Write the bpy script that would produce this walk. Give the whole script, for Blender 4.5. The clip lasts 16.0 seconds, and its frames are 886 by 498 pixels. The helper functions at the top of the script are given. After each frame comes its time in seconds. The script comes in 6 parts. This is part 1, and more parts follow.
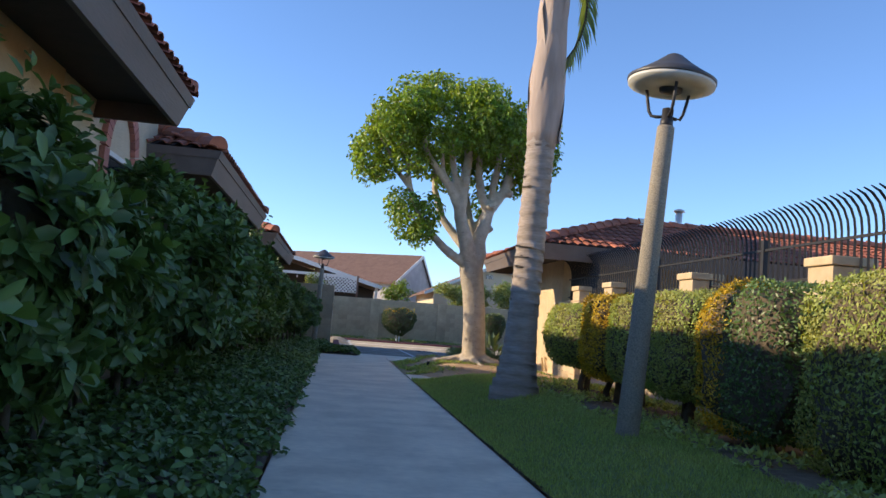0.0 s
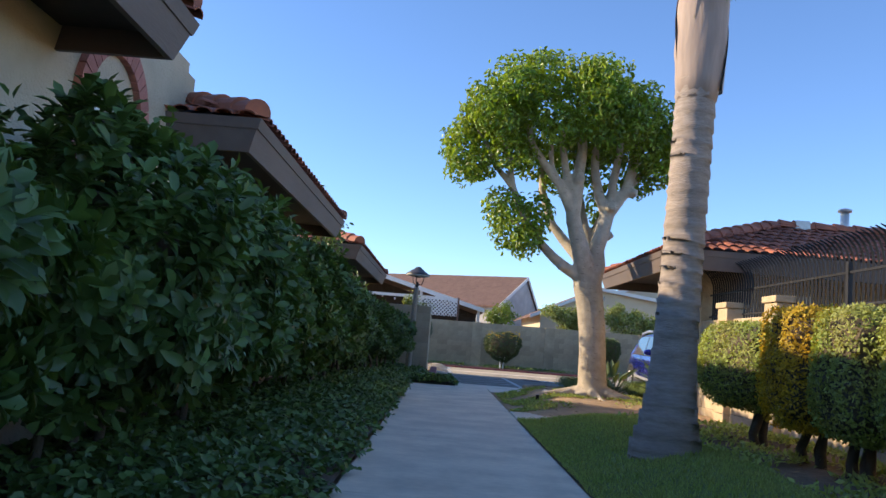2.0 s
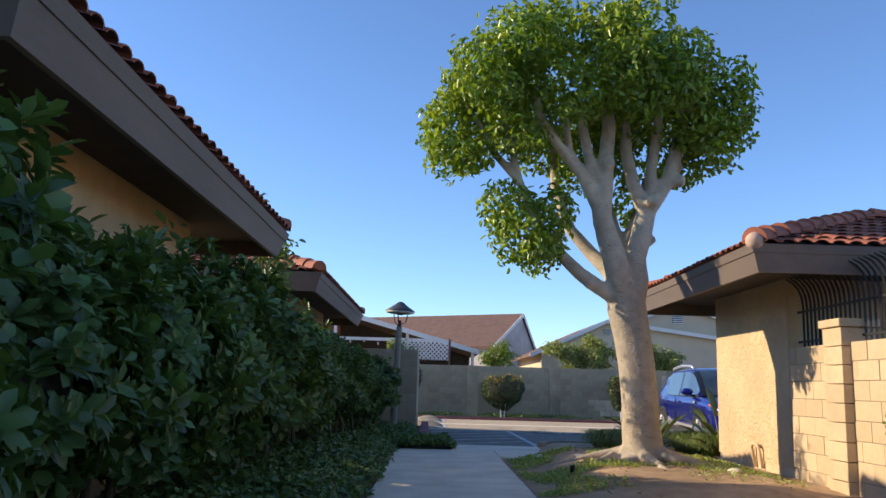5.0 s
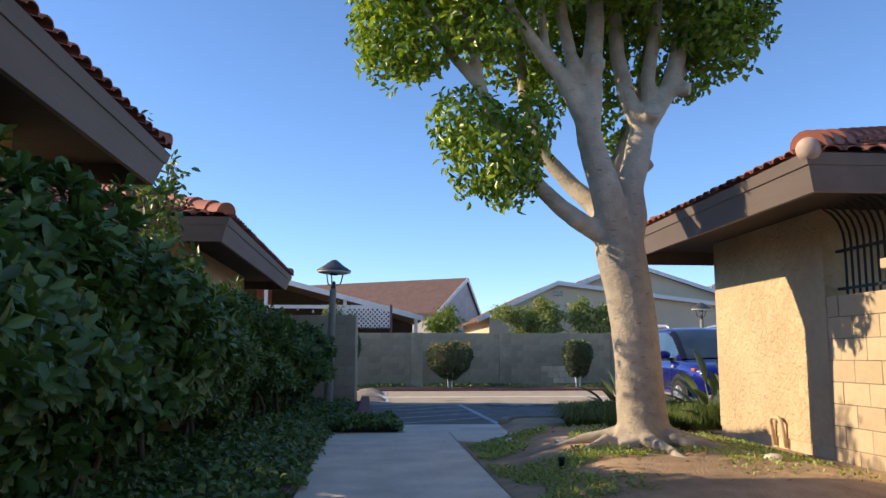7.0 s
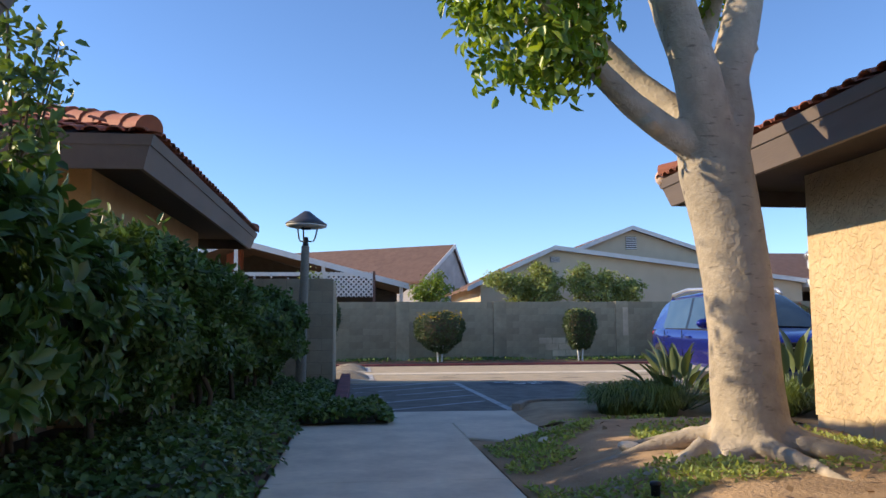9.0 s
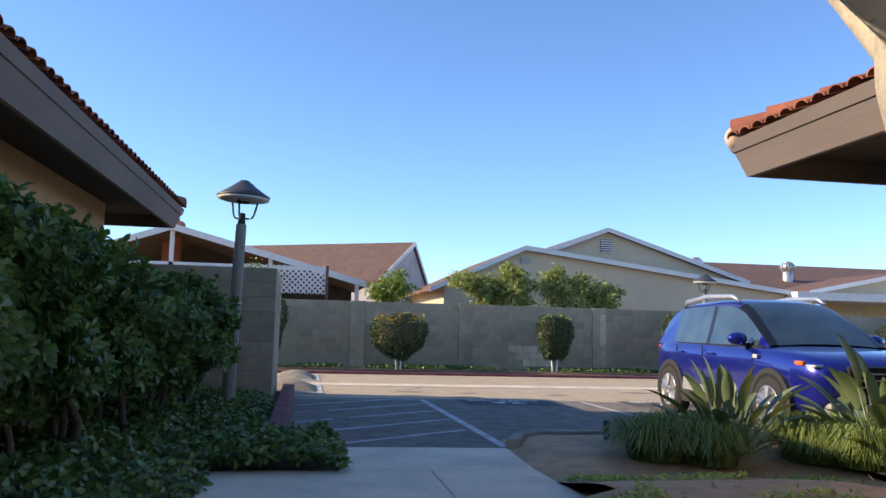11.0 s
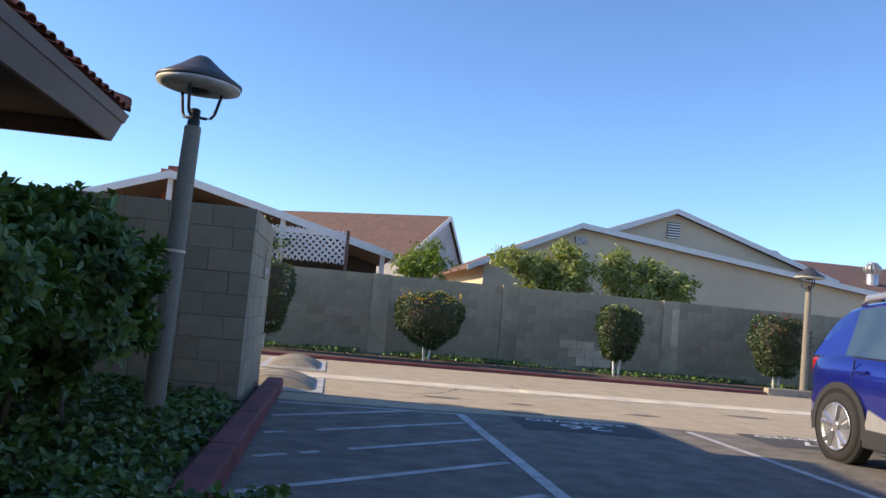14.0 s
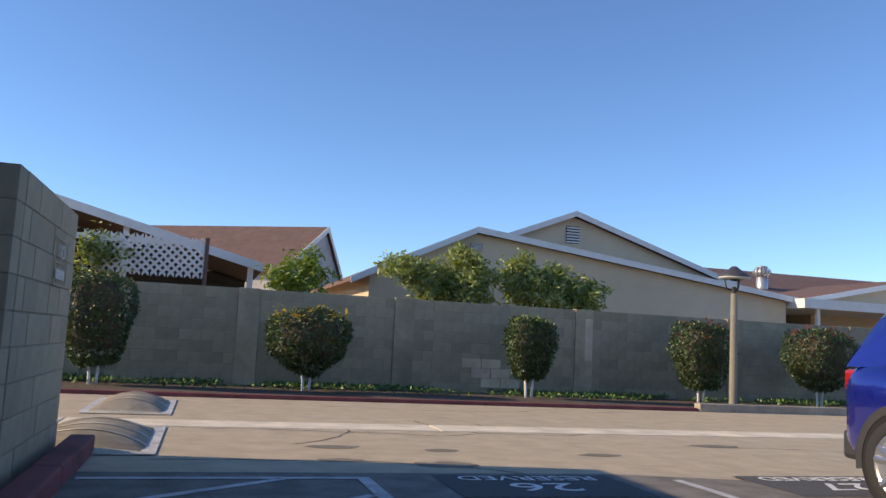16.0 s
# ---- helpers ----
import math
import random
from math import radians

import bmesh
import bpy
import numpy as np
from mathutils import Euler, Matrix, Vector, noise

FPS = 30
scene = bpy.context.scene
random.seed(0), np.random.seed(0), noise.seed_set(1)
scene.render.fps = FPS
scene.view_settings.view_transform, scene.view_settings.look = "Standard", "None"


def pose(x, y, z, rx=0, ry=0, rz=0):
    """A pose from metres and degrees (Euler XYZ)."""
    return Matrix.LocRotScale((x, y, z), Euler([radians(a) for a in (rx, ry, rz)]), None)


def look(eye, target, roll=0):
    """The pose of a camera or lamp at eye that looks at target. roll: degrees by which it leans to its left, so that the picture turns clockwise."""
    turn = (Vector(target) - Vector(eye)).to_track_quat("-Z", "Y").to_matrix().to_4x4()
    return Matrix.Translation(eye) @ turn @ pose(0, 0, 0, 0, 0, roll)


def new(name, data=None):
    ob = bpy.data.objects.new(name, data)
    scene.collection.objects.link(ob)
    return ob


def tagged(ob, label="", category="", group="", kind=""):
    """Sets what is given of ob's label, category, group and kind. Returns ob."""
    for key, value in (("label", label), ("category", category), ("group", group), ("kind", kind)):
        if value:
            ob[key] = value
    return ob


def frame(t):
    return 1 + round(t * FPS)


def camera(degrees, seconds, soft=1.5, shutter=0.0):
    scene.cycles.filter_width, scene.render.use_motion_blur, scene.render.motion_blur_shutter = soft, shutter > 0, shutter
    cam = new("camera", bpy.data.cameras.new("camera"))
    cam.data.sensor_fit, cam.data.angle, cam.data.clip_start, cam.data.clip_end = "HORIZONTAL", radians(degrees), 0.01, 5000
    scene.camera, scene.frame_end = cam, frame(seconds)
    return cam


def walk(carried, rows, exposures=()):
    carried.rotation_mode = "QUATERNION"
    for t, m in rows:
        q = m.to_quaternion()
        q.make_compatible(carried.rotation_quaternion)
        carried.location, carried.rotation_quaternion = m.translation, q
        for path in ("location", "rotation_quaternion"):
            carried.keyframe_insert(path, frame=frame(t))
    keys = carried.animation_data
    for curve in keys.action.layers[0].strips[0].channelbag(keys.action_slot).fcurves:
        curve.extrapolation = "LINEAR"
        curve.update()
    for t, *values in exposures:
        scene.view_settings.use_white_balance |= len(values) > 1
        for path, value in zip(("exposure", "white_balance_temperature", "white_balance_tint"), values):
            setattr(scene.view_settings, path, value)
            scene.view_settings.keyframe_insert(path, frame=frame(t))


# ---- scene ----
cam = camera(57.3, 16.0)
PATH = [
    (0, (0.422, 1.696, 0.941), (0.668, 3.673, 1.124), 4.5),
    (0.5, (0.513, 2.332, 0.929), (0.637, 4.311, 1.193), 4.4),
    (1, (0.597, 2.964, 0.92), (0.684, 4.952, 1.121), 3.8),
    (1.5, (0.635, 3.614, 0.914), (0.64, 5.604, 1.113), 6.0),
    (2, (0.663, 4.278, 0.925), (0.649, 6.265, 1.15), 4.6),
    (2.5, (0.679, 4.901, 0.936), (0.522, 6.881, 1.17), 5.1),
    (3, (0.643, 5.504, 0.939), (0.437, 7.484, 1.135), 5.2),
    (3.5, (0.633, 6.137, 0.934), (0.449, 8.124, 1.074), 5.3),
    (4, (0.626, 6.755, 0.959), (0.577, 8.75, 1.083), 3.6),
    (4.5, (0.621, 7.353, 0.994), (0.545, 9.328, 1.3), 2.8),
    (5, (0.67, 8.005, 1.029), (0.685, 9.977, 1.363), 1.6),
    (7.5, (0.673, 11.084, 1.043), (0.851, 13.06, 1.292), 0.3),
    (8, (0.651, 11.748, 1.039), (0.832, 13.724, 1.287), 0.9),
    (8.5, (0.652, 12.391, 1.039), (0.859, 14.367, 1.268), -0.0),
    (9, (0.673, 13.072, 1.016), (0.887, 15.051, 1.209), -0.3),
    (11.5, (0.767, 16.308, 1.061), (1.126, 18.264, 1.268), 1.8),
    (12, (0.813, 17.006, 1.041), (1.19, 18.957, 1.265), 1.8),
    (12.5, (0.837, 17.661, 1.06), (1.13, 19.624, 1.31), 3.1),
    (13, (0.946, 18.282, 1.057), (1.315, 20.225, 1.359), 4.8),
    (13.5, (0.983, 18.862, 1.073), (1.159, 20.833, 1.362), 4.6),
    (14, (1.085, 19.459, 1.046), (1.337, 21.437, 1.204), 5.1),
    (14.5, (1.119, 20.07, 1.045), (1.385, 22.05, 1.144), 4.0),
    (15, (1.207, 20.8, 1.032), (1.621, 22.75, 1.201), 3.1),
    (15.5, (1.233, 21.401, 1.035), (1.657, 23.347, 1.226), 2.2),
    (16, (1.35, 22.195, 0.996), (1.897, 24.106, 1.223), 2.9),
]
walk(cam, [(t, look(eye, target, roll)) for t, eye, target, roll in PATH],
     [(t, e, 6380, 14) for t, e in ((0, 0.72), (2.5, 0.9), (3.5, 1.05), (4, 1.1), (5, 0.65), (9, 0.6), (11.5, 0.84), (12.5, 0.4), (13.5, 0.52), (14.5, 0.85), (16, 0.4))])
# ---- light ----
SUN_EL, SUN_AZ = 23.0, 9.0   # degrees above the horizon; from the left, a little ahead
world = bpy.data.worlds.new("world")
scene.world = world
world.use_nodes = True
wn = world.node_tree
wn.nodes.clear()
sky = wn.nodes.new("ShaderNodeTexSky")
sky.sky_type = "NISHITA"
sky.sun_disc = False
sky.sun_elevation = radians(SUN_EL)
sky.sun_rotation = radians(-90 + SUN_AZ)
sky.altitude = 1500
sky.air_density, sky.dust_density, sky.ozone_density = 1.0, 0.0, 5.0
bg = wn.nodes.new("ShaderNodeBackground")
bg.inputs["Strength"].default_value = 0.15
wo = wn.nodes.new("ShaderNodeOutputWorld")
wn.links.new(sky.outputs[0], bg.inputs[0])
wn.links.new(bg.outputs[0], wo.inputs[0])
sun_data = bpy.data.lights.new("sun", "SUN")
sun_data.energy, sun_data.angle, sun_data.color = 4.3, radians(0.6), (1.0, 0.79, 0.50)
sun = new("sun", sun_data)
ce, se = math.cos(radians(SUN_EL)), math.sin(radians(SUN_EL))
sun_from = Vector((-math.cos(radians(SUN_AZ)) * ce, math.sin(radians(SUN_AZ)) * ce, se))
sun.matrix_world = look(sun_from * 60, (0, 0, 0))

# ---- materials ----


def material(name, colour, colour2=None, scale=8.0, rough=0.8, bump=0.0, bump_scale=60.0, metal=0.0, island=0.0,
             stain=0.0, per_object=0.0, sheen=0.0, trans=0.0, spec=0.5, stretch=(1, 1, 1), coat=0.0, marks=0.0):
    """Two scales of variation, fine relief, and a drift of tone from piece to piece."""
    m = bpy.data.materials.new(name)
    m.use_nodes = True
    nt = m.node_tree
    n, l = nt.nodes, nt.links
    p = n["Principled BSDF"]
    p.inputs["Roughness"].default_value, p.inputs["Metallic"].default_value = rough, metal
    p.inputs["Specular IOR Level"].default_value = spec
    p.inputs["Coat Weight"].default_value = coat
    geo = n.new("ShaderNodeTexCoord")
    mp = n.new("ShaderNodeMapping")
    mp.inputs["Scale"].default_value = stretch
    l.new(geo.outputs["Object"], mp.inputs["Vector"])
    t1 = n.new("ShaderNodeTexNoise")
    t1.inputs["Scale"].default_value, t1.inputs["Detail"].default_value = scale, 6
    l.new(mp.outputs[0], t1.inputs["Vector"])
    ramp = n.new("ShaderNodeMapRange")
    ramp.inputs[1].default_value, ramp.inputs[2].default_value = 0.3, 0.7
    l.new(t1.outputs["Fac"], ramp.inputs[0])
    mix = n.new("ShaderNodeMix")
    mix.data_type = "RGBA"
    mix.inputs[6].default_value = (*colour, 1)
    mix.inputs[7].default_value = (*(colour2 or tuple(c * 0.75 for c in colour)), 1)
    l.new(ramp.outputs[0], mix.inputs[0])
    out = mix.outputs[2]
    if stain:
        t2 = n.new("ShaderNodeTexNoise")
        t2.inputs["Scale"].default_value, t2.inputs["Detail"].default_value = scale * 0.13, 3
        l.new(mp.outputs[0], t2.inputs["Vector"])
        mr = n.new("ShaderNodeMapRange")
        mr.inputs[1].default_value, mr.inputs[2].default_value = 0.35, 0.65
        mr.inputs[3].default_value, mr.inputs[4].default_value = 1 - stain, 1 + stain * 0.5
        l.new(t2.outputs["Fac"], mr.inputs[0])
        mul = n.new("ShaderNodeVectorMath")
        mul.operation = "SCALE"
        l.new(out, mul.inputs[0])
        l.new(mr.outputs[0], mul.inputs["Scale"])
        out = mul.outputs[0]
    if marks:
        m3 = n.new("ShaderNodeMapping")
        m3.inputs["Scale"].default_value = (1, 1, 3.2)
        l.new(geo.outputs["Object"], m3.inputs["Vector"])
        t4 = n.new("ShaderNodeTexNoise")
        t4.inputs["Scale"].default_value, t4.inputs["Detail"].default_value = 11, 2
        l.new(m3.outputs[0], t4.inputs["Vector"])
        mr = n.new("ShaderNodeMapRange")
        mr.inputs[1].default_value, mr.inputs[2].default_value = 0.64, 0.74
        mr.inputs[3].default_value, mr.inputs[4].default_value = 1, 1 - marks
        l.new(t4.outputs["Fac"], mr.inputs[0])
        mul = n.new("ShaderNodeVectorMath")
        mul.operation = "SCALE"
        l.new(out, mul.inputs[0])
        l.new(mr.outputs[0], mul.inputs["Scale"])
        out = mul.outputs[0]
    if island or per_object:
        src = n.new("ShaderNodeNewGeometry").outputs["Random Per Island"] if island else n.new("ShaderNodeObjectInfo").outputs["Random"]
        mr = n.new("ShaderNodeMapRange")
        k = island or per_object
        mr.inputs[3].default_value, mr.inputs[4].default_value = 1 - k, 1 + k
        l.new(src, mr.inputs[0])
        mul = n.new("ShaderNodeVectorMath")
        mul.operation = "SCALE"
        l.new(out, mul.inputs[0])
        l.new(mr.outputs[0], mul.inputs["Scale"])
        out = mul.outputs[0]
    l.new(out, p.inputs["Base Color"])
    if bump:
        t3 = n.new("ShaderNodeTexNoise")
        t3.inputs["Scale"].default_value, t3.inputs["Detail"].default_value = bump_scale, 4
        l.new(mp.outputs[0], t3.inputs["Vector"])
        b = n.new("ShaderNodeBump")
        b.inputs["Strength"].default_value, b.inputs["Distance"].default_value = bump, 0.02
        l.new(t3.outputs["Fac"], b.inputs["Height"])
        l.new(b.outputs[0], p.inputs["Normal"])
    if trans:
        tr = n.new("ShaderNodeBsdfTranslucent")
        hue = n.new("ShaderNodeMix")
        hue.data_type, hue.blend_type = "RGBA", "MULTIPLY"
        hue.inputs[0].default_value = 1.0
        l.new(out, hue.inputs[6])
        hue.inputs[7].default_value = (1.9, 1.7, 0.5, 1)
        l.new(hue.outputs[2], tr.inputs["Color"])
        ms = n.new("ShaderNodeMixShader")
        ms.inputs[0].default_value = trans
        l.new(p.outputs[0], ms.inputs[1])
        l.new(tr.outputs[0], ms.inputs[2])
        l.new(ms.outputs[0], n["Material Output"].inputs["Surface"])
    return m


CONCRETE = material("concrete", (0.80, 0.71, 0.56), (0.71, 0.63, 0.50), 14, 0.9, 0.15, 160, stain=0.16)
BLACKTOP = material("black_patch", (0.085, 0.082, 0.078), (0.11, 0.105, 0.10), 30, 0.9, 0.4, 240)
# the lane's asphalt in a darker copy, for the shadowed parking bays
SHADED_ASPHALT = material("asphalt", (0.25, 0.225, 0.19), (0.20, 0.18, 0.155), 30, 0.92, 0.5, 240, stain=0.25)
ROADTAN = material("worn_asphalt", (0.53, 0.435, 0.30), (0.48, 0.395, 0.27), 26, 0.92, 0.35, 220, stain=0.12)
GUTTER = material("gutter_concrete", (0.80, 0.70, 0.53), (0.70, 0.61, 0.46), 18, 0.9, 0.2, 160, stain=0.2)
MULCH = material("mulch", (0.22, 0.165, 0.11), (0.13, 0.10, 0.07), 14, 0.95, 0.8, 60, stain=0.3)
# the right house's tan stucco again, darkened for the shade under the eaves
SHADED_TAN = material("shaded_tan_stucco", (0.58, 0.42, 0.25), (0.50, 0.36, 0.21), 5, 0.9, 0.5, 45, stain=0.15)
DIRT = material("dirt", (0.55, 0.38, 0.22), (0.40, 0.27, 0.155), 6, 0.95, 0.7, 40, stain=0.3)
SOIL = material("soil", (0.13, 0.095, 0.065), (0.08, 0.06, 0.045), 9, 0.95, 0.7, 50)
LAWN = material("lawn_soil", (0.20, 0.26, 0.085), (0.16, 0.20, 0.07), 5, 0.95, 0.6, 90, stain=0.2)
GRASS = material("grass", (0.27, 0.37, 0.115), (0.34, 0.40, 0.15), 3, 0.7, island=0.35, trans=0.3)
WHITEPAINT = material("road_paint", (0.62, 0.62, 0.6), (0.42, 0.42, 0.41), 35, 0.8, 0.2, 120, stain=0.25)
KERBGREY = material("kerb_concrete", (0.42, 0.36, 0.28), (0.34, 0.29, 0.225), 14, 0.9, 0.3, 120, stain=0.3)
REDPAINT = material("red_paint", (0.24, 0.055, 0.055), (0.17, 0.06, 0.06), 18, 0.75, 0.3, 90, stain=0.3)
BLOCK = material("grey_block", (0.46, 0.39, 0.265), (0.39, 0.33, 0.23), 12, 0.92, 0.35, 150, stain=0.2, per_object=0.09)
MORTAR = material("mortar", (0.33, 0.285, 0.21), None, 25, 0.95, 0.3, 150)
TANBLOCK = material("tan_block", (0.62, 0.49, 0.32), (0.54, 0.42, 0.27), 12, 0.9, 0.3, 140, stain=0.12, per_object=0.08)
STUCCO = material("tan_stucco", (0.66, 0.51, 0.31), (0.58, 0.44, 0.27), 9, 0.9, 0.0, 30, stain=0.1)
STUCCO_L = material("cream_stucco", (0.62, 0.53, 0.39), (0.53, 0.45, 0.33), 4, 0.9, 0.5, 45, stain=0.2)
HOUSE_BEIGE = material("beige_siding", (0.66, 0.56, 0.40), (0.60, 0.51, 0.36), 2, 0.9, 0.2, 40, stain=0.08)
HOUSE_GREY = material("pale_stucco", (0.56, 0.54, 0.52), None, 2, 0.9, 0.2, 40)
FASCIA = material("brown_fascia", (0.18, 0.145, 0.13), (0.145, 0.117, 0.105), 6, 0.6, 0.12, 60, stretch=(1, 0.15, 1))
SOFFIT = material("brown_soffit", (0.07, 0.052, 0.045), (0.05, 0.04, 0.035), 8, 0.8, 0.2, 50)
TILE = material("clay_tile", (0.42, 0.14, 0.075), (0.28, 0.095, 0.06), 6, 0.75, 0.25, 70, island=0.3, stain=0.2)
SHINGLE = material("brown_shingle", (0.19, 0.115, 0.09), (0.14, 0.085, 0.07), 25, 0.9, 0.5, 60, stain=0.15)
WHITETRIM = material("white_trim", (0.78, 0.77, 0.74), (0.7, 0.69, 0.66), 5, 0.55)
POST = material("aggregate_post", (0.40, 0.36, 0.28), (0.17, 0.155, 0.13), 110, 0.85, 0.6, 130)
BLACKMETAL = material("black_metal", (0.022, 0.022, 0.024), (0.03, 0.03, 0.032), 12, 0.5, spec=0.4)
LAMPROOF = material("lamp_roof", (0.05, 0.05, 0.055), (0.07, 0.07, 0.075), 15, 0.45, spec=0.5)
LAMPDISC = material("lamp_reflector", (0.62, 0.62, 0.58), (0.5, 0.5, 0.47), 8, 0.6)
BARK = material("ficus_bark", (0.53, 0.46, 0.36), (0.39, 0.335, 0.26), 9, 0.85, 0.5, 35, stain=0.2, marks=0.45)
PALMBARK = material("palm_bark", (0.42, 0.355, 0.30), (0.30, 0.25, 0.21), 10, 0.9, 0.6, 30, stretch=(1, 1, 5), stain=0.15)
PALMSHEATH = material("palm_sheath", (0.46, 0.36, 0.30), (0.30, 0.23, 0.19), 7, 0.75, 0.3, 30, stretch=(1, 1, 0.2))
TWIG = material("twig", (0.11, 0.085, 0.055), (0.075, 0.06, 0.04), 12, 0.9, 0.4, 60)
HEDGELEAF = material("hedge_leaf", (0.07, 0.132, 0.036), (0.118, 0.198, 0.055), 2.5, 0.4, island=0.4, trans=0.2, spec=0.5)
IVYLEAF = material("ivy_leaf", (0.078, 0.145, 0.036), (0.13, 0.205, 0.055), 2.0, 0.45, island=0.45, trans=0.15)
TREELEAF = material("ficus_leaf", (0.11, 0.215, 0.032), (0.24, 0.335, 0.05), 1.1, 0.32, island=0.4, trans=0.35)
FINELEAF = material("juniper_leaf", (0.24, 0.34, 0.075), (0.33, 0.33, 0.11), 2.6, 0.7, island=0.35, trans=0.25)
GOLDLEAF = material("golden_leaf", (0.55, 0.36, 0.025), (0.42, 0.33, 0.03), 3, 0.6, island=0.35, trans=0.3)
DARKLEAF = material("clipped_leaf", (0.04, 0.07, 0.022), (0.058, 0.09, 0.028), 3, 0.5, island=0.4, trans=0.15)
CITRUSLEAF = material("citrus_leaf", (0.18, 0.25, 0.085), (0.31, 0.35, 0.13), 2, 0.4, island=0.4, trans=0.3)
REDLEAF = material("red_tip_leaf", (0.22, 0.05, 0.03), (0.14, 0.05, 0.03), 3, 0.5, island=0.4, trans=0.25)
BIRDLEAF = material("strelitzia_leaf", (0.12, 0.165, 0.085), (0.18, 0.22, 0.11), 5, 0.35, island=0.25, trans=0.12)
TUFTLEAF = material("lily_turf_blade", (0.13, 0.19, 0.05), (0.22, 0.28, 0.08), 3, 0.5, island=0.35, trans=0.2)
CARPAINT = material("blue_car_paint", (0.010, 0.018, 0.27), (0.009, 0.016, 0.24), 3, 0.25, metal=0.45, spec=0.6, coat=1.0)
GREYPLASTIC = material("grey_cladding", (0.028, 0.028, 0.03), (0.022, 0.022, 0.024), 12, 0.6)
RUBBER = material("tyre_rubber", (0.018, 0.018, 0.018), (0.026, 0.025, 0.024), 30, 0.85, 0.2, 90)
ALLOY = material("alloy", (0.62, 0.62, 0.63), (0.5, 0.5, 0.52), 5, 0.3, metal=0.9)
CARGLASS = material("car_glass", (0.018, 0.03, 0.032), (0.05, 0.075, 0.078), 3, 0.03, spec=1.0, coat=0.6)
DARK = material("dark_gap", (0.012, 0.012, 0.012), None, 5, 0.9)
REDLENS = material("red_lens", (0.35, 0.012, 0.01), None, 4, 0.15, spec=0.7)
CLEARLENS = material("clear_lens", (0.6, 0.6, 0.6), (0.4, 0.4, 0.42), 30, 0.12, spec=0.8)
AMBERLENS = material("amber_lens", (0.7, 0.16, 0.03), None, 4, 0.2)
SILVER = material("silver_rail", (0.75, 0.75, 0.76), None, 4, 0.28, metal=0.7)
GALV = material("galvanised", (0.55, 0.55, 0.54), (0.45, 0.45, 0.44), 9, 0.4, metal=0.7)
BRICKRED = material("red_brick", (0.33, 0.13, 0.09), (0.26, 0.10, 0.075), 20, 0.9, 0.4, 60, per_object=0.2)
PINKBRICK = material("painted_brick", (0.52, 0.22, 0.17), (0.42, 0.17, 0.14), 16, 0.85, 0.4, 50, per_object=0.2)
# near-black colour for the shade behind louvres and inside the patio
SHADE_FILL = material("painted_shade", (0.05, 0.05, 0.05), None, 5, 0.8)
GLASSDARK = material("window_glass", (0.03, 0.035, 0.04), None, 2, 0.05, spec=0.8)

# ---- tools ----


def bm_ob(name, bm, mat, parent=None, label=""):
    me = bpy.data.meshes.new(name)
    bm.to_mesh(me)
    bm.free()
    me.materials.append(mat)
    ob = new(name, me)
    if parent is not None:
        ob.parent = parent
    if label:
        ob["label"] = label
    return ob


def part(name, bm, mat, parent, label=""):
    return bm_ob(name, bm, mat, parent, label)


def data_ob(name, verts, faces, mat, parent=None, smooth=False, label=""):
    me = bpy.data.meshes.new(name)
    me.from_pydata(verts, [], faces)
    if smooth:
        me.polygons.foreach_set("use_smooth", [True] * len(me.polygons))
    me.materials.append(mat)
    me.update()
    ob = new(name, me)
    if parent is not None:
        ob.parent = parent
    if label:
        ob["label"] = label
    return ob


def thing(name, at=(0, 0, 0), rz=0, label="", category="", group="", kind=""):
    e = new(name)
    e.empty_display_size = 0.1
    e.matrix_world = pose(*at, 0, 0, rz)
    return tagged(e, label, category, group, kind)


def box(bm, x0, y0, z0, x1, y1, z1, bevel=0.0, m=None):
    r = bmesh.ops.create_cube(bm, size=1)
    t = Matrix.Translation(((x0 + x1) / 2, (y0 + y1) / 2, (z0 + z1) / 2)) @ Matrix.Diagonal((x1 - x0, y1 - y0, z1 - z0, 1))
    bmesh.ops.transform(bm, matrix=(m @ t) if m else t, verts=r["verts"])
    if bevel:
        edges = list({e for v in r["verts"] for e in v.link_edges})
        bmesh.ops.bevel(bm, geom=edges, offset=bevel, segments=2, affect="EDGES", profile=0.6)
    return bm


def boxed(x0, y0, z0, x1, y1, z1, bevel=0.0, m=None):
    return box(bmesh.new(), x0, y0, z0, x1, y1, z1, bevel, m)


def tube(points, radii, sides=10, cap=True, wobble=0.0, seed=0):
    """Verts and faces of a tapered tube along points."""
    rnd = random.Random(seed)
    P = [Vector(p) for p in points]
    verts, faces = [], []
    up = Vector((0.13, 0.31, 1))
    for i, p in enumerate(P):
        d = (P[min(i + 1, len(P) - 1)] - P[max(i - 1, 0)]).normalized()
        a = d.cross(Vector((1, 0.2, 0)) if abs(d.x) < 0.8 else up).normalized()
        b = d.cross(a)
        for k in range(sides):
            w = 2 * math.pi * k / sides
            r = radii[i] * (1 + wobble * (rnd.random() - 0.5))
            verts.append(tuple(p + a * (r * math.cos(w)) + b * (r * math.sin(w))))
    for i in range(len(P) - 1):
        for k in range(sides):
            a0, b0 = i * sides + k, i * sides + (k + 1) % sides
            faces.append((a0, b0, b0 + sides, a0 + sides))
    if cap:
        faces.append(tuple(range(sides))[::-1])
        faces.append(tuple(range((len(P) - 1) * sides, len(P) * sides)))
    return verts, faces


def join(lists):
    V, F = [], []
    for v, f in lists:
        o = len(V)
        V += v
        F += [tuple(i + o for i in q) for q in f]
    return V, F


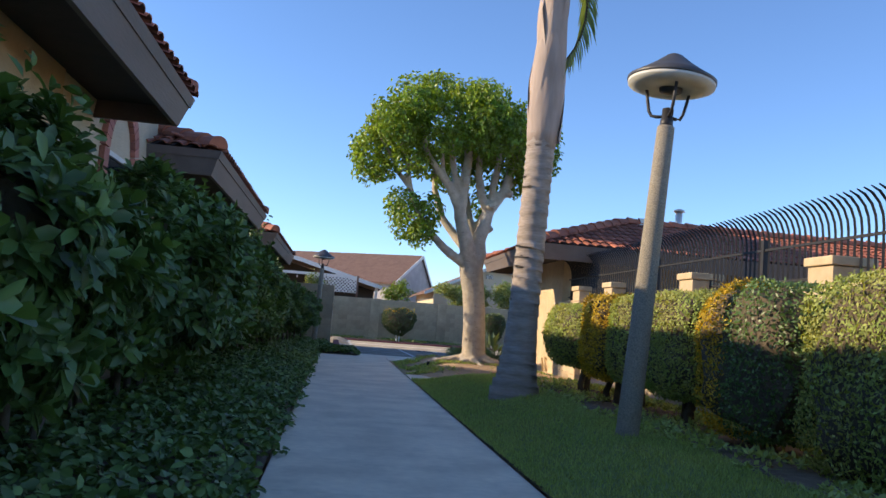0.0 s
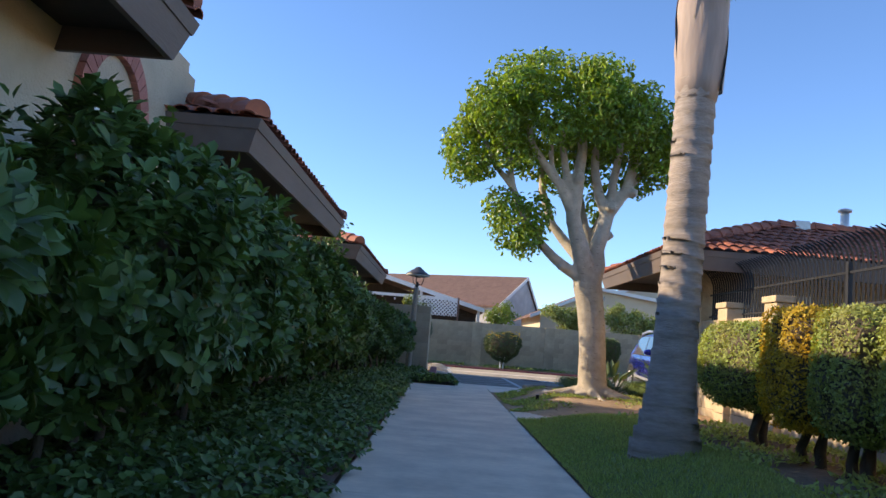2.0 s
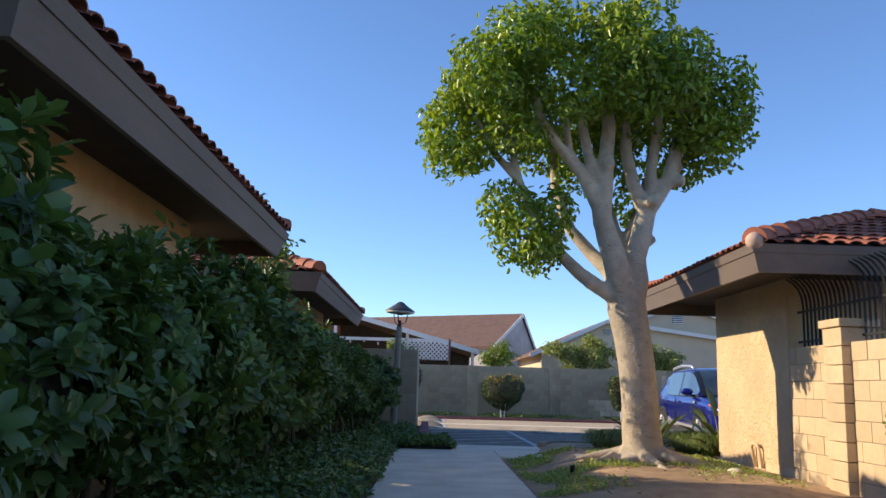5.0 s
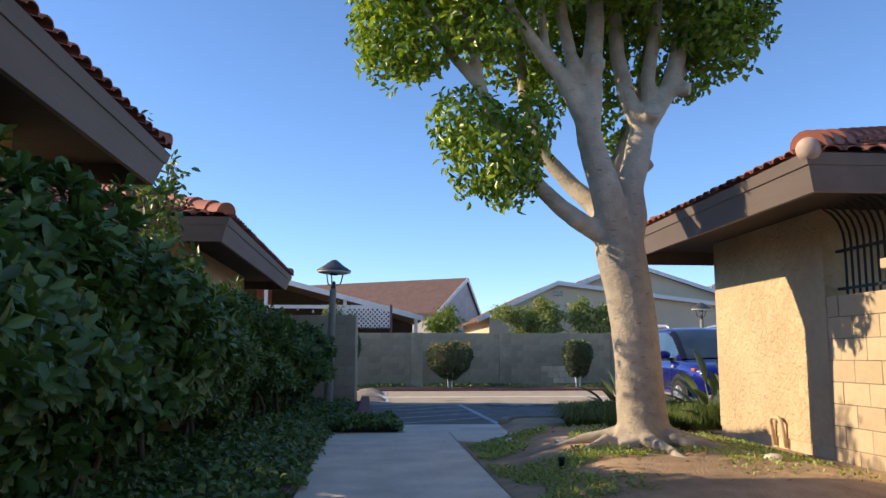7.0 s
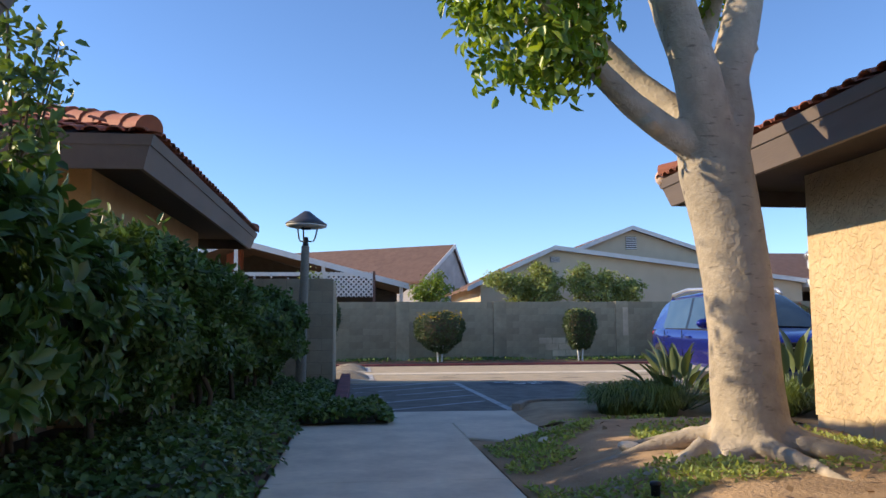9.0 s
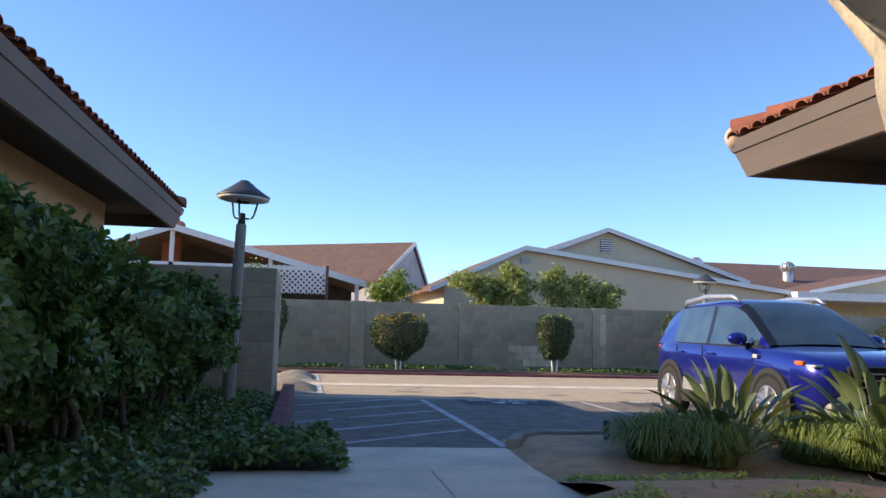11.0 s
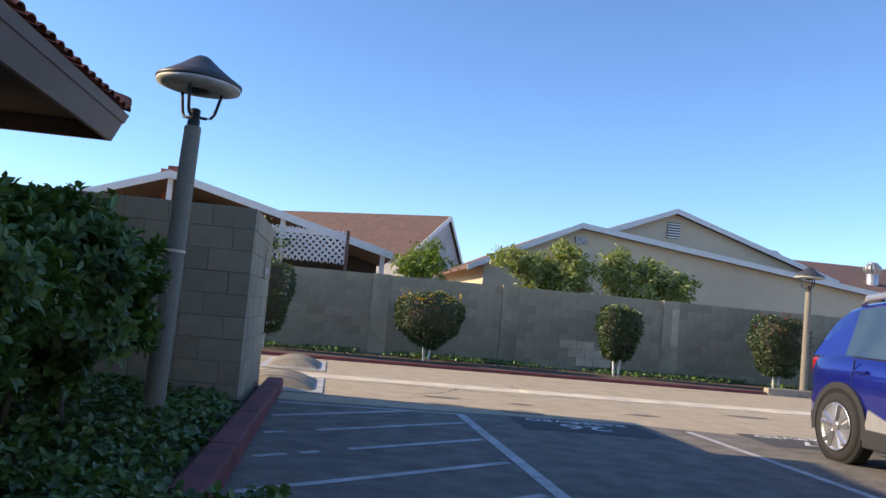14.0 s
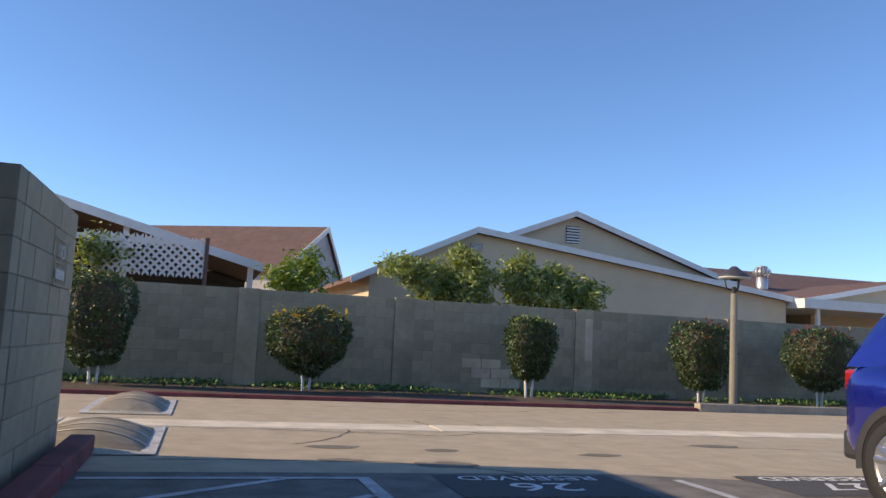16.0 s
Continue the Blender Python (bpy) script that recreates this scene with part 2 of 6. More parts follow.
def lathe(bm, profile, sides=24, m=None):
    rings = []
    for r, z in profile:
        ring = []
        for k in range(sides):
            a = 2 * math.pi * k / sides
            v = Vector((r * math.cos(a), r * math.sin(a), z))
            ring.append(bm.verts.new(m @ v if m else v))
        rings.append(ring)
    for a, b in zip(rings, rings[1:]):
        for k in range(sides):
            f = bm.faces.new((a[k], a[(k + 1) % sides], b[(k + 1) % sides], b[k]))
            f.smooth = True
    bm.faces.new(rings[0][::-1])
    bm.faces.new(rings[-1])
    return bm


def leaves(rng, pts, dirs, length, width, fold=0.25, spread=0.7, droop=0.0):
    """Verts and faces of pointed, folded leaves at pts, that face dirs more or less."""
    n = len(pts)
    nrm = dirs + rng.normal(0, spread, (n, 3))
    nrm /= np.linalg.norm(nrm, axis=1)[:, None] + 1e-9
    t = rng.normal(0, 1, (n, 3))
    t[:, 2] -= droop
    t -= nrm * (t * nrm).sum(1)[:, None]
    t /= np.linalg.norm(t, axis=1)[:, None] + 1e-9
    s = np.cross(nrm, t)
    L = (length * rng.uniform(0.65, 1.25, n))[:, None]
    W = (width * rng.uniform(0.7, 1.2, n))[:, None]
    f = fold * W
    base = pts
    mid = pts + t * L * 0.5 - nrm * f * 0.5
    tip = pts + t * L - nrm * f * 1.2
    l1, r1 = pts + t * L * 0.3 + s * W * 0.42 + nrm * f, pts + t * L * 0.3 - s * W * 0.42 + nrm * f
    l2, r2 = pts + t * L * 0.68 + s * W * 0.40 + nrm * f * 0.5, pts + t * L * 0.68 - s * W * 0.40 + nrm * f * 0.5
    V = np.stack([base, l1, l2, tip, r2, r1, mid], 1).reshape(-1, 3)
    o = (np.arange(n) * 7)[:, None]
    quads = np.concatenate([o + np.array([[0, 1, 2, 6]]), o + np.array([[0, 6, 4, 5]])], 0)
    tris = np.concatenate([o + np.array([[6, 2, 3]]), o + np.array([[6, 3, 4]])], 0)
    return V, quads, tris


def small_leaves(rng, pts, dirs, length, width, spread=0.8):
    """Small leaves of one bent quad."""
    n = len(pts)
    nrm = dirs + rng.normal(0, spread, (n, 3))
    nrm /= np.linalg.norm(nrm, axis=1)[:, None] + 1e-9
    t = rng.normal(0, 1, (n, 3)) + dirs * 0.6
    t -= nrm * (t * nrm).sum(1)[:, None]
    t /= np.linalg.norm(t, axis=1)[:, None] + 1e-9
    s = np.cross(nrm, t)
    L = (length * rng.uniform(0.6, 1.3, n))[:, None]
    W = (width * rng.uniform(0.7, 1.2, n))[:, None]
    V = np.stack([pts, pts + t * L * 0.5 + s * W * 0.5, pts + t * L, pts + t * L * 0.5 - s * W * 0.5], 1).reshape(-1, 3)
    o = (np.arange(n) * 4)[:, None]
    return V, o + np.array([[0, 1, 2, 3]]), np.zeros((0, 3), int)


def leaf_ob(name, V, quads, tris, mat, parent=None, kind=""):
    me = bpy.data.meshes.new(name)
    nq, ntr = len(quads), len(tris)
    me.vertices.add(len(V))
    me.vertices.foreach_set("co", np.asarray(V, np.float32).ravel())
    me.loops.add(nq * 4 + ntr * 3)
    me.loops.foreach_set("vertex_index", np.concatenate([quads.ravel(), tris.ravel()]).astype(np.int32))
    me.polygons.add(nq + ntr)
    starts = np.concatenate([np.arange(nq) * 4, nq * 4 + np.arange(ntr) * 3]).astype(np.int32)
    me.polygons.foreach_set("loop_start", starts)
    me.update(calc_edges=True)
    me.validate()
    me.materials.append(mat)
    ob = new(name, me)
    if parent is not None:
        ob.parent = parent
    if kind:
        ob["kind"] = kind
    return ob


def lump_points(rng, n, centre, radii, power=2.6, jitter=0.10, lumps=0.12, low=-1.0):
    """Points and outward directions on an uneven, rather boxy ball."""
    d = rng.normal(0, 1, (int(n * 1.6), 3))
    d /= np.linalg.norm(d, axis=1)[:, None]
    d = d[d[:, 2] > low][:n]
    k = (np.abs(d) ** power).sum(1) ** (-1 / power)
    ph = rng.uniform(0, 6.3, 6)
    bump = 1 + lumps * (np.sin(d[:, 0] * 5 + ph[0]) * np.sin(d[:, 1] * 6 + ph[1]) + 0.7 * np.sin(d[:, 2] * 7 + ph[2] + d[:, 0] * 4))
    depth = 1 - np.abs(rng.normal(0, jitter, len(d))) + rng.uniform(0, 0.04, len(d))
    p = d * (k * bump * depth)[:, None] * np.array(radii) + np.array(centre)
    g = d / np.array(radii)
    g /= np.linalg.norm(g, axis=1)[:, None]
    return p, g


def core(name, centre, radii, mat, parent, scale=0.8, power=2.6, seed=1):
    """A solid blob that puts a bush's inner darkness into colour and stops see-through."""
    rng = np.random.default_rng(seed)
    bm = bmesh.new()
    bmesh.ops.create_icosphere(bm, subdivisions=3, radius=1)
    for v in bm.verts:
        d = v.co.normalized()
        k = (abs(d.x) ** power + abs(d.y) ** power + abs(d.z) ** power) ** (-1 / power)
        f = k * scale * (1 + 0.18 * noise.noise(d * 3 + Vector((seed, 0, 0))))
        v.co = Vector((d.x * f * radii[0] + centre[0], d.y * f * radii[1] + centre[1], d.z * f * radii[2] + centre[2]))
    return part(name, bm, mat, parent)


def smooth(a, b, x):
    t = min(1, max(0, (x - a) / (b - a)))
    return t * t * (3 - 2 * t)


def rise(x, y):
    """Height of the beds and the lawn beside the walk."""
    if x > 1.7:
        h = 0.02 + 0.19 * smooth(1.75, 2.7, x) * (1 - 0.6 * smooth(4.0, 4.9, x))
        h *= 1 - smooth(20.2, 21.6, y)
        h += 0.075 * smooth(21.4, 22.6, y) * smooth(2.6, 2.9, x)
        h *= 1 - 0.75 * math.exp(-((y - 15.4) / 0.8) ** 2)
        return h + 0.012 * noise.noise(Vector((x * 1.3, y * 1.3, 0)))
    return 0.03 + 0.07 * smooth(0.1, -0.6, x) + 0.015 * noise.noise(Vector((x * 1.5, y * 1.5, 3)))


def sheet(name, mat, x0, x1, y0, y1, step, lift=0.0, keep=None, parent=None, floor=None):
    """A piece of ground that follows rise()."""
    nx, ny = max(2, round((x1 - x0) / step)), max(2, round((y1 - y0) / step))
    V = [(x0 + (x1 - x0) * i / nx, y0 + (y1 - y0) * j / ny) for j in range(ny + 1) for i in range(nx + 1)]
    V = [(x, y, (rise(x, y) if floor is None else floor) + lift) for x, y in V]
    F = []
    for j in range(ny):
        for i in range(nx):
            a = j * (nx + 1) + i
            cx, cy = V[a][0] + step / 2, V[a][1] + step / 2
            if keep is None or keep(cx, cy):
                F.append((a, a + 1, a + nx + 2, a + nx + 1))
    return data_ob(name, V, F, mat, parent, True)


# ---- ground, walk, parking ----
data_ob("ground", [(-300, -300, -0.12), (300, -300, -0.12), (300, 400, -0.12), (-300, 400, -0.12)], [(0, 1, 2, 3)], DIRT)
tagged(bpy.data.objects["ground"], "bare tan dirt that reaches the horizon", "ground", kind="structure")


def slab(name, pts, z0, z1, mat, parent=None, bevel=0.012):
    bm = bmesh.new()
    lo = [bm.verts.new((x, y, z0)) for x, y in pts]
    hi = [bm.verts.new((x, y, z1)) for x, y in pts]
    bm.faces.new(lo[::-1])
    top = bm.faces.new(hi)
    n = len(pts)
    for i in range(n):
        bm.faces.new((lo[i], lo[(i + 1) % n], hi[(i + 1) % n], hi[i]))
    if bevel:
        bmesh.ops.bevel(bm, geom=list(top.edges), offset=bevel, segments=2, affect="EDGES", profile=0.5)
    return bm_ob(name, bm, mat, parent)


walkway = thing("pavement", label="grey concrete footpath of cast slabs between beds", category="footpath", kind="structure")
joints = [-6.0, -3.0, 0.05, 3.1, 6.15, 9.2, 12.25, 15.3, 18.6, 21.86]
for a, b in zip(joints, joints[1:]):
    slab("slab", [(0.084, a + 0.004), (1.71, a + 0.004), (1.71, b - 0.004), (0.084, b - 0.004)], -0.1, 0.0, CONCRETE, walkway)
slab("slab", [(1.018, 21.866), (2.54, 21.866), (2.60, 23.05), (1.06, 23.08)], -0.1, 0.0, CONCRETE, walkway)
slab("slab", [(1.716, 20.66), (2.44, 20.12), (2.60, 20.5), (2.54, 21.858), (1.716, 21.858)], -0.1, 0.002, CONCRETE, walkway)
slab("slab", [(1.716, 14.92), (4.3, 15.05), (4.3, 16.15), (1.716, 16.0)], -0.1, 0.012, CONCRETE, walkway)

road = slab("road", [(-40, 23.1), (60, 23.1), (60, 35.0), (-40, 35.0)], -0.1, -0.012, ROADTAN, None, 0)
tagged(road, "worn tan-grey asphalt lane through the parking court", "road", kind="structure")
# the house shadow over the bays is put into this slab's colour and outline
stall = slab("parking_bay", [(0.5, 23.09), (9.9, 23.09), (9.9, 26.9), (4.6, 28.3), (0.5, 28.3)], -0.1, -0.004, SHADED_ASPHALT, None, 0)
tagged(stall, "asphalt of the parking bays, coloured darker for the shadow on it", "parking bay", kind="structure")
gutter = thing("gutter", label="pale concrete drainage strip along the lane", category="gutter", kind="structure")
for i in range(-6, 12):
    slab("slab", [(i * 4 + 0.01, 31.15), (i * 4 + 3.99, 31.15), (i * 4 + 3.99, 31.75), (i * 4 + 0.01, 31.75)], -0.1, -0.004, GUTTER, gutter)


def stripe(pts, w, parent, name="stripe", z=0.0):
    (x0, y0), (x1, y1) = pts
    d = Vector((x1 - x0, y1 - y0)).normalized()
    n = Vector((-d.y, d.x)) * (w / 2)
    return data_ob(name, [(x0 + n.x, y0 + n.y, z), (x0 - n.x, y0 - n.y, z), (x1 - n.x, y1 - n.y, z), (x1 + n.x, y1 + n.y, z)], [(0, 1, 2, 3)], WHITEPAINT, parent)


marks = thing("bay_marking", label="white hatched paint lines of a parking aisle", category="road marking", kind="structure")
stripe([(2.60, 23.1), (2.52, 28.1)], 0.10, marks)
stripe([(0.62, 28.03), (2.47, 28.06)], 0.08, marks)
for y0 in (24.4, 25.43, 26.46, 27.45, 28.45):
    xr = 2.47 if y0 < 28 else 1.95
    xl = {26.46: 1.3, 27.45: 1.05}.get(y0, 0.64)
    yl = y0 - 0.78 * (2.5 - xl)
    if yl < 23.15:
        xl += (23.15 - yl) / 0.78
        yl = 23.15
    stripe([(xl, yl), (xr, y0 - 0.78 * (2.5 - xr))], 0.08, marks)
for xa, ya, xb, yb in ((0.66, 25.02, 0.86, 25.18), (0.95, 25.25, 1.08, 25.35), (0.64, 26.02, 0.8, 26.14)):
    stripe([(xa, ya), (xb, yb)], 0.07, marks)
stripe([(5.04, 28.0), (5.1, 23.7)], 0.09, marks)
stripe([(7.75, 28.0), (7.8, 23.7)], 0.09, marks)

red_kerb = thing("kerb", label="red-painted chipped concrete kerb beside the ivy bed", category="kerb", kind="structure")
for a, b in ((23.2, 24.7), (24.7, 26.2), (26.2, 27.7), (27.7, 29.25)):
    part("kerb_stone", boxed(0.40, a + 0.004, -0.1, 0.585, b - 0.004, 0.13, 0.02), REDPAINT, red_kerb)
far_kerb = thing("kerb", label="low red-painted kerb below the far block wall", category="kerb", kind="structure")
for i in range(-8, 3):
    part("kerb_stone", boxed(i * 4.0 - 2.1, 35.0, -0.1, i * 4.0 + 1.89, 35.16, 0.05, 0.015), REDPAINT, far_kerb)
pale_kerb = thing("kerb", label="pale raised concrete kerb round the far lamp", category="kerb", kind="structure")
for i in range(9):
    part("kerb_stone", boxed(9.92 + i * 4, 34.98, -0.1, 13.9 + i * 4, 35.17, 0.13, 0.02), KERBGREY, pale_kerb)
# old cracks in the lane
CRACK = material("crack", (0.08, 0.07, 0.06), None, 20, 0.95)
cracks = thing("crack_network", label="thin dark cracks wandering across the worn asphalt", category="crack", kind="structure")
crk = random.Random(3)
for x, y, a, n in ((1.2, 31.05, 0.0, 60), (1.0, 28.9, 0.1, 34), (4.4, 31.0, 1.75, 9), (4.7, 31.8, 1.5, 10), (6.5, 30.2, -0.5, 16), (3.0, 34.0, 0.05, 40), (8.2, 29.0, 0.3, 24), (2.2, 29.9, 0.6, 12)):
    V, F = [], []
    for k in range(n):
        w = crk.uniform(0.004, 0.013)
        V += [(x - w * math.sin(a), y + w * math.cos(a), -0.0095), (x + w * math.sin(a), y - w * math.cos(a), -0.0095)]
        x += 0.17 * math.cos(a)
        y += 0.17 * math.sin(a)
        a += crk.uniform(-0.35, 0.35) - 0.15 * (a if n > 20 else 0)
    data_ob("crack", V, [(2 * k, 2 * k + 1, 2 * k + 3, 2 * k + 2) for k in range(n - 1)], CRACK, cracks)

# ---- beds and lawn ----
ivy_bed = sheet("ivy_bed", SOIL, -2.15, 0.08, -6, 23.6, 0.25)
tagged(ivy_bed, "dark soil bed under the ivy and hedge", "planting bed", kind="structure")
ivy_bed2 = sheet("ivy_bed", SOIL, -2.15, 0.41, 23.6, 29.0, 0.25)
tagged(ivy_bed2, "dark soil bed behind the red kerb", "planting bed", kind="structure")
ivy_bed3 = sheet("ivy_bed", SOIL, 0.08, 0.9, 21.97, 23.5, 0.2, -0.03)
tagged(ivy_bed3, "dark soil corner of the ivy bed", "planting bed", kind="structure")
side_bed = sheet("dirt_bed", DIRT, 1.715, 5.2, 14.8, 23.6, 0.2, -0.02, lambda x, y: not (y > 20.2 and x < 2.6))
hedge_bed = sheet("mulch_bed", MULCH, 1.715, 5.2, -6, 14.8, 0.2, -0.02)
tagged(hedge_bed, "dark mulched soil below the clipped hedge", "planting bed", kind="structure")
tagged(side_bed, "bare brown dirt with roots and litter", "planting bed", kind="structure")

corner_bed = data_ob("dirt_bed", [(1.71, 19.9, -0.02), (3.0, 19.9, -0.02), (3.0, 23.0, -0.02), (1.71, 23.0, -0.02)], [(0, 1, 2, 3)], DIRT)
tagged(corner_bed, "bare dirt at the edge of the path", "planting bed", kind="structure")


def lawn_edge(x, y):
    right = 3.0 + 0.22 * noise.noise(Vector((y * 0.6, 2, 0)))
    top = 14.85 - 0.5 * smooth(2.4, 3.4, x)
    return x < right and y < top


lawn = sheet("lawn", LAWN, 1.72, 3.9, -6, 14.85, 0.12, 0.0, lawn_edge)
tagged(lawn, "short green lawn on a low bank", "lawn", kind="structure")

# ---- low planter in front of the parking bay ----
front_kerb = thing("kerb", label="grey concrete kerb round the planter", category="kerb", kind="structure")
kp = [(2.64, 23.02), (2.82, 23.45), (3.1, 23.68), (3.6, 23.72), (5.2, 23.74), (7.2, 23.76), (9.6, 23.8)]
for (xa, ya), (xb, yb) in zip(kp, kp[1:]):
    d = Vector((xb - xa, yb - ya)).normalized()
    n = Vector((-d.y, d.x)) * 0.055
    slab("kerb_stone", [(xa - n.x, ya - n.y), (xb - n.x, yb - n.y), (xb + n.x, yb + n.y), (xa + n.x, ya + n.y)], -0.1, 0.085, KERBGREY, front_kerb, 0.015)
planter = sheet("dirt_bed", SOIL, 5.2, 9.8, 20.4, 23.7, 0.3, 0.0, None, None, 0.03)
tagged(planter, "dark soil strip before the parked car", "planting bed", kind="structure")
far_bed = sheet("planter_strip", SOIL, -40, 60, 35.16, 37.7, 1.3, 0.0, None, None, 0.03)
tagged(far_bed, "weedy soil strip below the far wall", "planting bed", kind="structure")

# ---- roofs with barrel tiles ----


ENDCAP = material("mortared_tile", (0.66, 0.52, 0.43), (0.50, 0.30, 0.22), 9, 0.85, 0.3, 40, stain=0.3)


def tile_field(name, origin, along, up, lo, hi, rows, parent, pitch=0.19, course=0.34, rad=0.078, label=""):
    """Barrel tiles on one slope: along the eave and up the slope; lo and hi give each row's ends."""
    u, v = Vector(along).normalized(), Vector(up).normalized()
    w = u.cross(v).normalized()
    if w.z < 0:
        w = -w
    o = Vector(origin)
    V, F = [], []
    rnd = random.Random(7)
    seg = 6
    for r in range(rows):
        a, b = lo(r * course), hi(r * course)
        k = math.ceil((a + rad * 0.8) / pitch)
        while k * pitch < b - rad * 0.8:
            s = k * pitch + rnd.uniform(-0.006, 0.006)
            base = len(V)
            lift = rnd.uniform(0, 0.008)
            for e, (dist, rr, h) in enumerate(((r * course - 0.04, rad * 1.06, 0.022), ((r + 1) * course, rad * 0.9, 0.0))):
                c = o + u * s + v * dist + w * (h + lift)
                for q in range(seg + 1):
                    an = math.pi * q / seg
                    V.append(tuple(c + u * (rr * math.cos(an)) + w * (rr * 0.52 * math.sin(an))))
            for e, (dist, rr, h) in enumerate(((r * course - 0.04, rad * 0.86, 0.022),)):
                c = o + u * s + v * dist + w * (h + lift)
                for q in range(seg + 1):
                    an = math.pi * q / seg
                    V.append(tuple(c + u * (rr * math.cos(an)) + w * (rr * 0.52 * math.sin(an))))
            n = seg + 1
            for q in range(seg):
                F.append((base + q, base + q + 1, base + n + q + 1, base + n + q))
                F.append((base + 2 * n + q, base + 2 * n + q + 1, base + q + 1, base + q))
            k += 1
    ob = data_ob(name, V, F, TILE, parent, False, label)
    ob["kind"] = "stuff"
    return ob


def ridge_tiles(p0, p1, parent, rad=0.125, n=None):
    """A row of overlapping cap tiles from p0 up to p1."""
    a, b = Vector(p0), Vector(p1)
    d = (b - a)
    n = n or max(2, round(d.length / 0.36))
    u = d.normalized()
    side = u.cross(Vector((0, 0, 1))).normalized()
    w = side.cross(u)
    for i in range(n):
        V, F = [], []
        for k, (f, rr) in enumerate(((max(0.16, i - 0.12), rad * 1.08), (i + 1, rad * 0.92))):
            c = a + d * (f / n) + w * (0.03 - 0.02 * k)
            for q in range(9):
                an = math.pi * q / 8
                V.append(tuple(c + side * (rr * math.cos(an)) + w * (rr * math.sin(an))))
        for q in range(8):
            F.append((q, q + 1, q + 10, q + 9))
        F.append(tuple(range(9)))
        data_ob("cap_tile", V, F, TILE, parent, False)


def hip_roof(x0, x1, y0, y1, z, slope, parent, faces="WESN", fascia=0.27, pitch=0.19):
    """A hip roof with eaves at x0..x1, y0..y1; z: top of the fascia. The ridge runs along the longer side."""
    lx, ly = x1 - x0, y1 - y0
    half = min(lx, ly) / 2
    rz = z + half * slope
    if lx >= ly:
        A, B = Vector((x0 + half, (y0 + y1) / 2, rz)), Vector((x1 - half, (y0 + y1) / 2, rz))
    else:
        A, B = Vector(((x0 + x1) / 2, y0 + half, rz)), Vector(((x0 + x1) / 2, y1 - half, rz))
    c = [Vector((x0, y0, z)), Vector((x1, y0, z)), Vector((x1, y1, z)), Vector((x0, y1, z))]
    V = [tuple(p) for p in c] + [tuple(A), tuple(B)]
    if lx >= ly:
        F = [(0, 1, 5, 4), (1, 2, 5), (2, 3, 4, 5), (3, 0, 4)]
    else:
        F = [(0, 1, 4), (1, 2, 5, 4), (2, 3, 5), (3, 0, 4, 5)]
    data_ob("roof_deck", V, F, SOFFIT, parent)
    # boards of the fascia, two steps deep
    t = 0.04
    lean = 0.09

    def board(zt, zb, ot, ob):
        """Mitred boards round the eaves, leaning with the roof; ot, ob: how far out at top and bottom."""
        ring = []
        for zz, o in ((zt, ot), (zb, ob), (zb, ob - t), (zt, ot - t)):
            ring.append([(x0 - o, y0 - o, zz), (x1 + o, y0 - o, zz), (x1 + o, y1 + o, zz), (x0 - o, y1 + o, zz)])
        for k in range(4):
            V = [ring[j][k] for j in range(4)] + [ring[j][(k + 1) % 4] for j in range(4)]
            yield V, [(0, 1, 2, 3), (7, 6, 5, 4)] + [(j, j + 4, (j + 1) % 4 + 4, (j + 1) % 4) for j in range(4)]

    for V, F in board(z - 0.002, z - fascia, 0, -lean):
        data_ob("fascia", V, F, FASCIA, parent)
    for V, F in board(z + 0.012, z - 0.075, 0.016, -0.012):
        data_ob("drip_edge", V, F, FASCIA, parent)
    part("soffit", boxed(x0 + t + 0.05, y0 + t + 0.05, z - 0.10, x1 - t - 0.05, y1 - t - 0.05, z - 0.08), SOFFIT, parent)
    sl = (Vector((1, 0, slope)), Vector((-1, 0, slope)), Vector((0, 1, slope)), Vector((0, -1, slope)))
    L = math.hypot(1, slope)
    rows = max(2, int(half * L / 0.34))
    zt = z + 0.012
    if "W" in faces:
        tile_field("tiles", (x0 - 0.005, y0, zt), (0, 1, 0), sl[0], lambda d: d / L * 0.98, lambda d: ly - d / L * 0.98, rows, parent, pitch, 0.34, pitch * 0.41)
    if "E" in faces:
        tile_field("tiles", (x1 + 0.005, y0, zt), (0, 1, 0), sl[1], lambda d: d / L * 0.98, lambda d: ly - d / L * 0.98, rows, parent, pitch, 0.34, pitch * 0.41)
    if "S" in faces:
        tile_field("tiles", (x0, y0 - 0.005, zt), (1, 0, 0), sl[2], lambda d: d / L * 0.98, lambda d: lx - d / L * 0.98, rows, parent, pitch, 0.34, pitch * 0.41)
    if "N" in faces:
        tile_field("tiles", (x0, y1 + 0.005, zt), (1, 0, 0), sl[3], lambda d: d / L * 0.98, lambda d: lx - d / L * 0.98, rows, parent, pitch, 0.34, pitch * 0.41)
    up = Vector((0, 0, 0.015))
    for p, q in ((c[0], A), (c[3], A if lx >= ly else B), (c[1], B if lx >= ly else A), (c[2], B)):
        ridge_tiles(p + up, q + up, parent)
        if pitch >= 0.18:
            continue
        end = p + Vector((0, 0, 0.03)) + (q - p).normalized() * 0.06
        bm = bmesh.new()
        bmesh.ops.create_uvsphere(bm, u_segments=16, v_segments=10, radius=0.095, matrix=Matrix.Translation(end))
        for f in bm.faces:
            f.smooth = True
        part("end_cap", bm, ENDCAP, parent, "pale mortared round cap tile")
    ridge_tiles(A + up, B + up, parent)


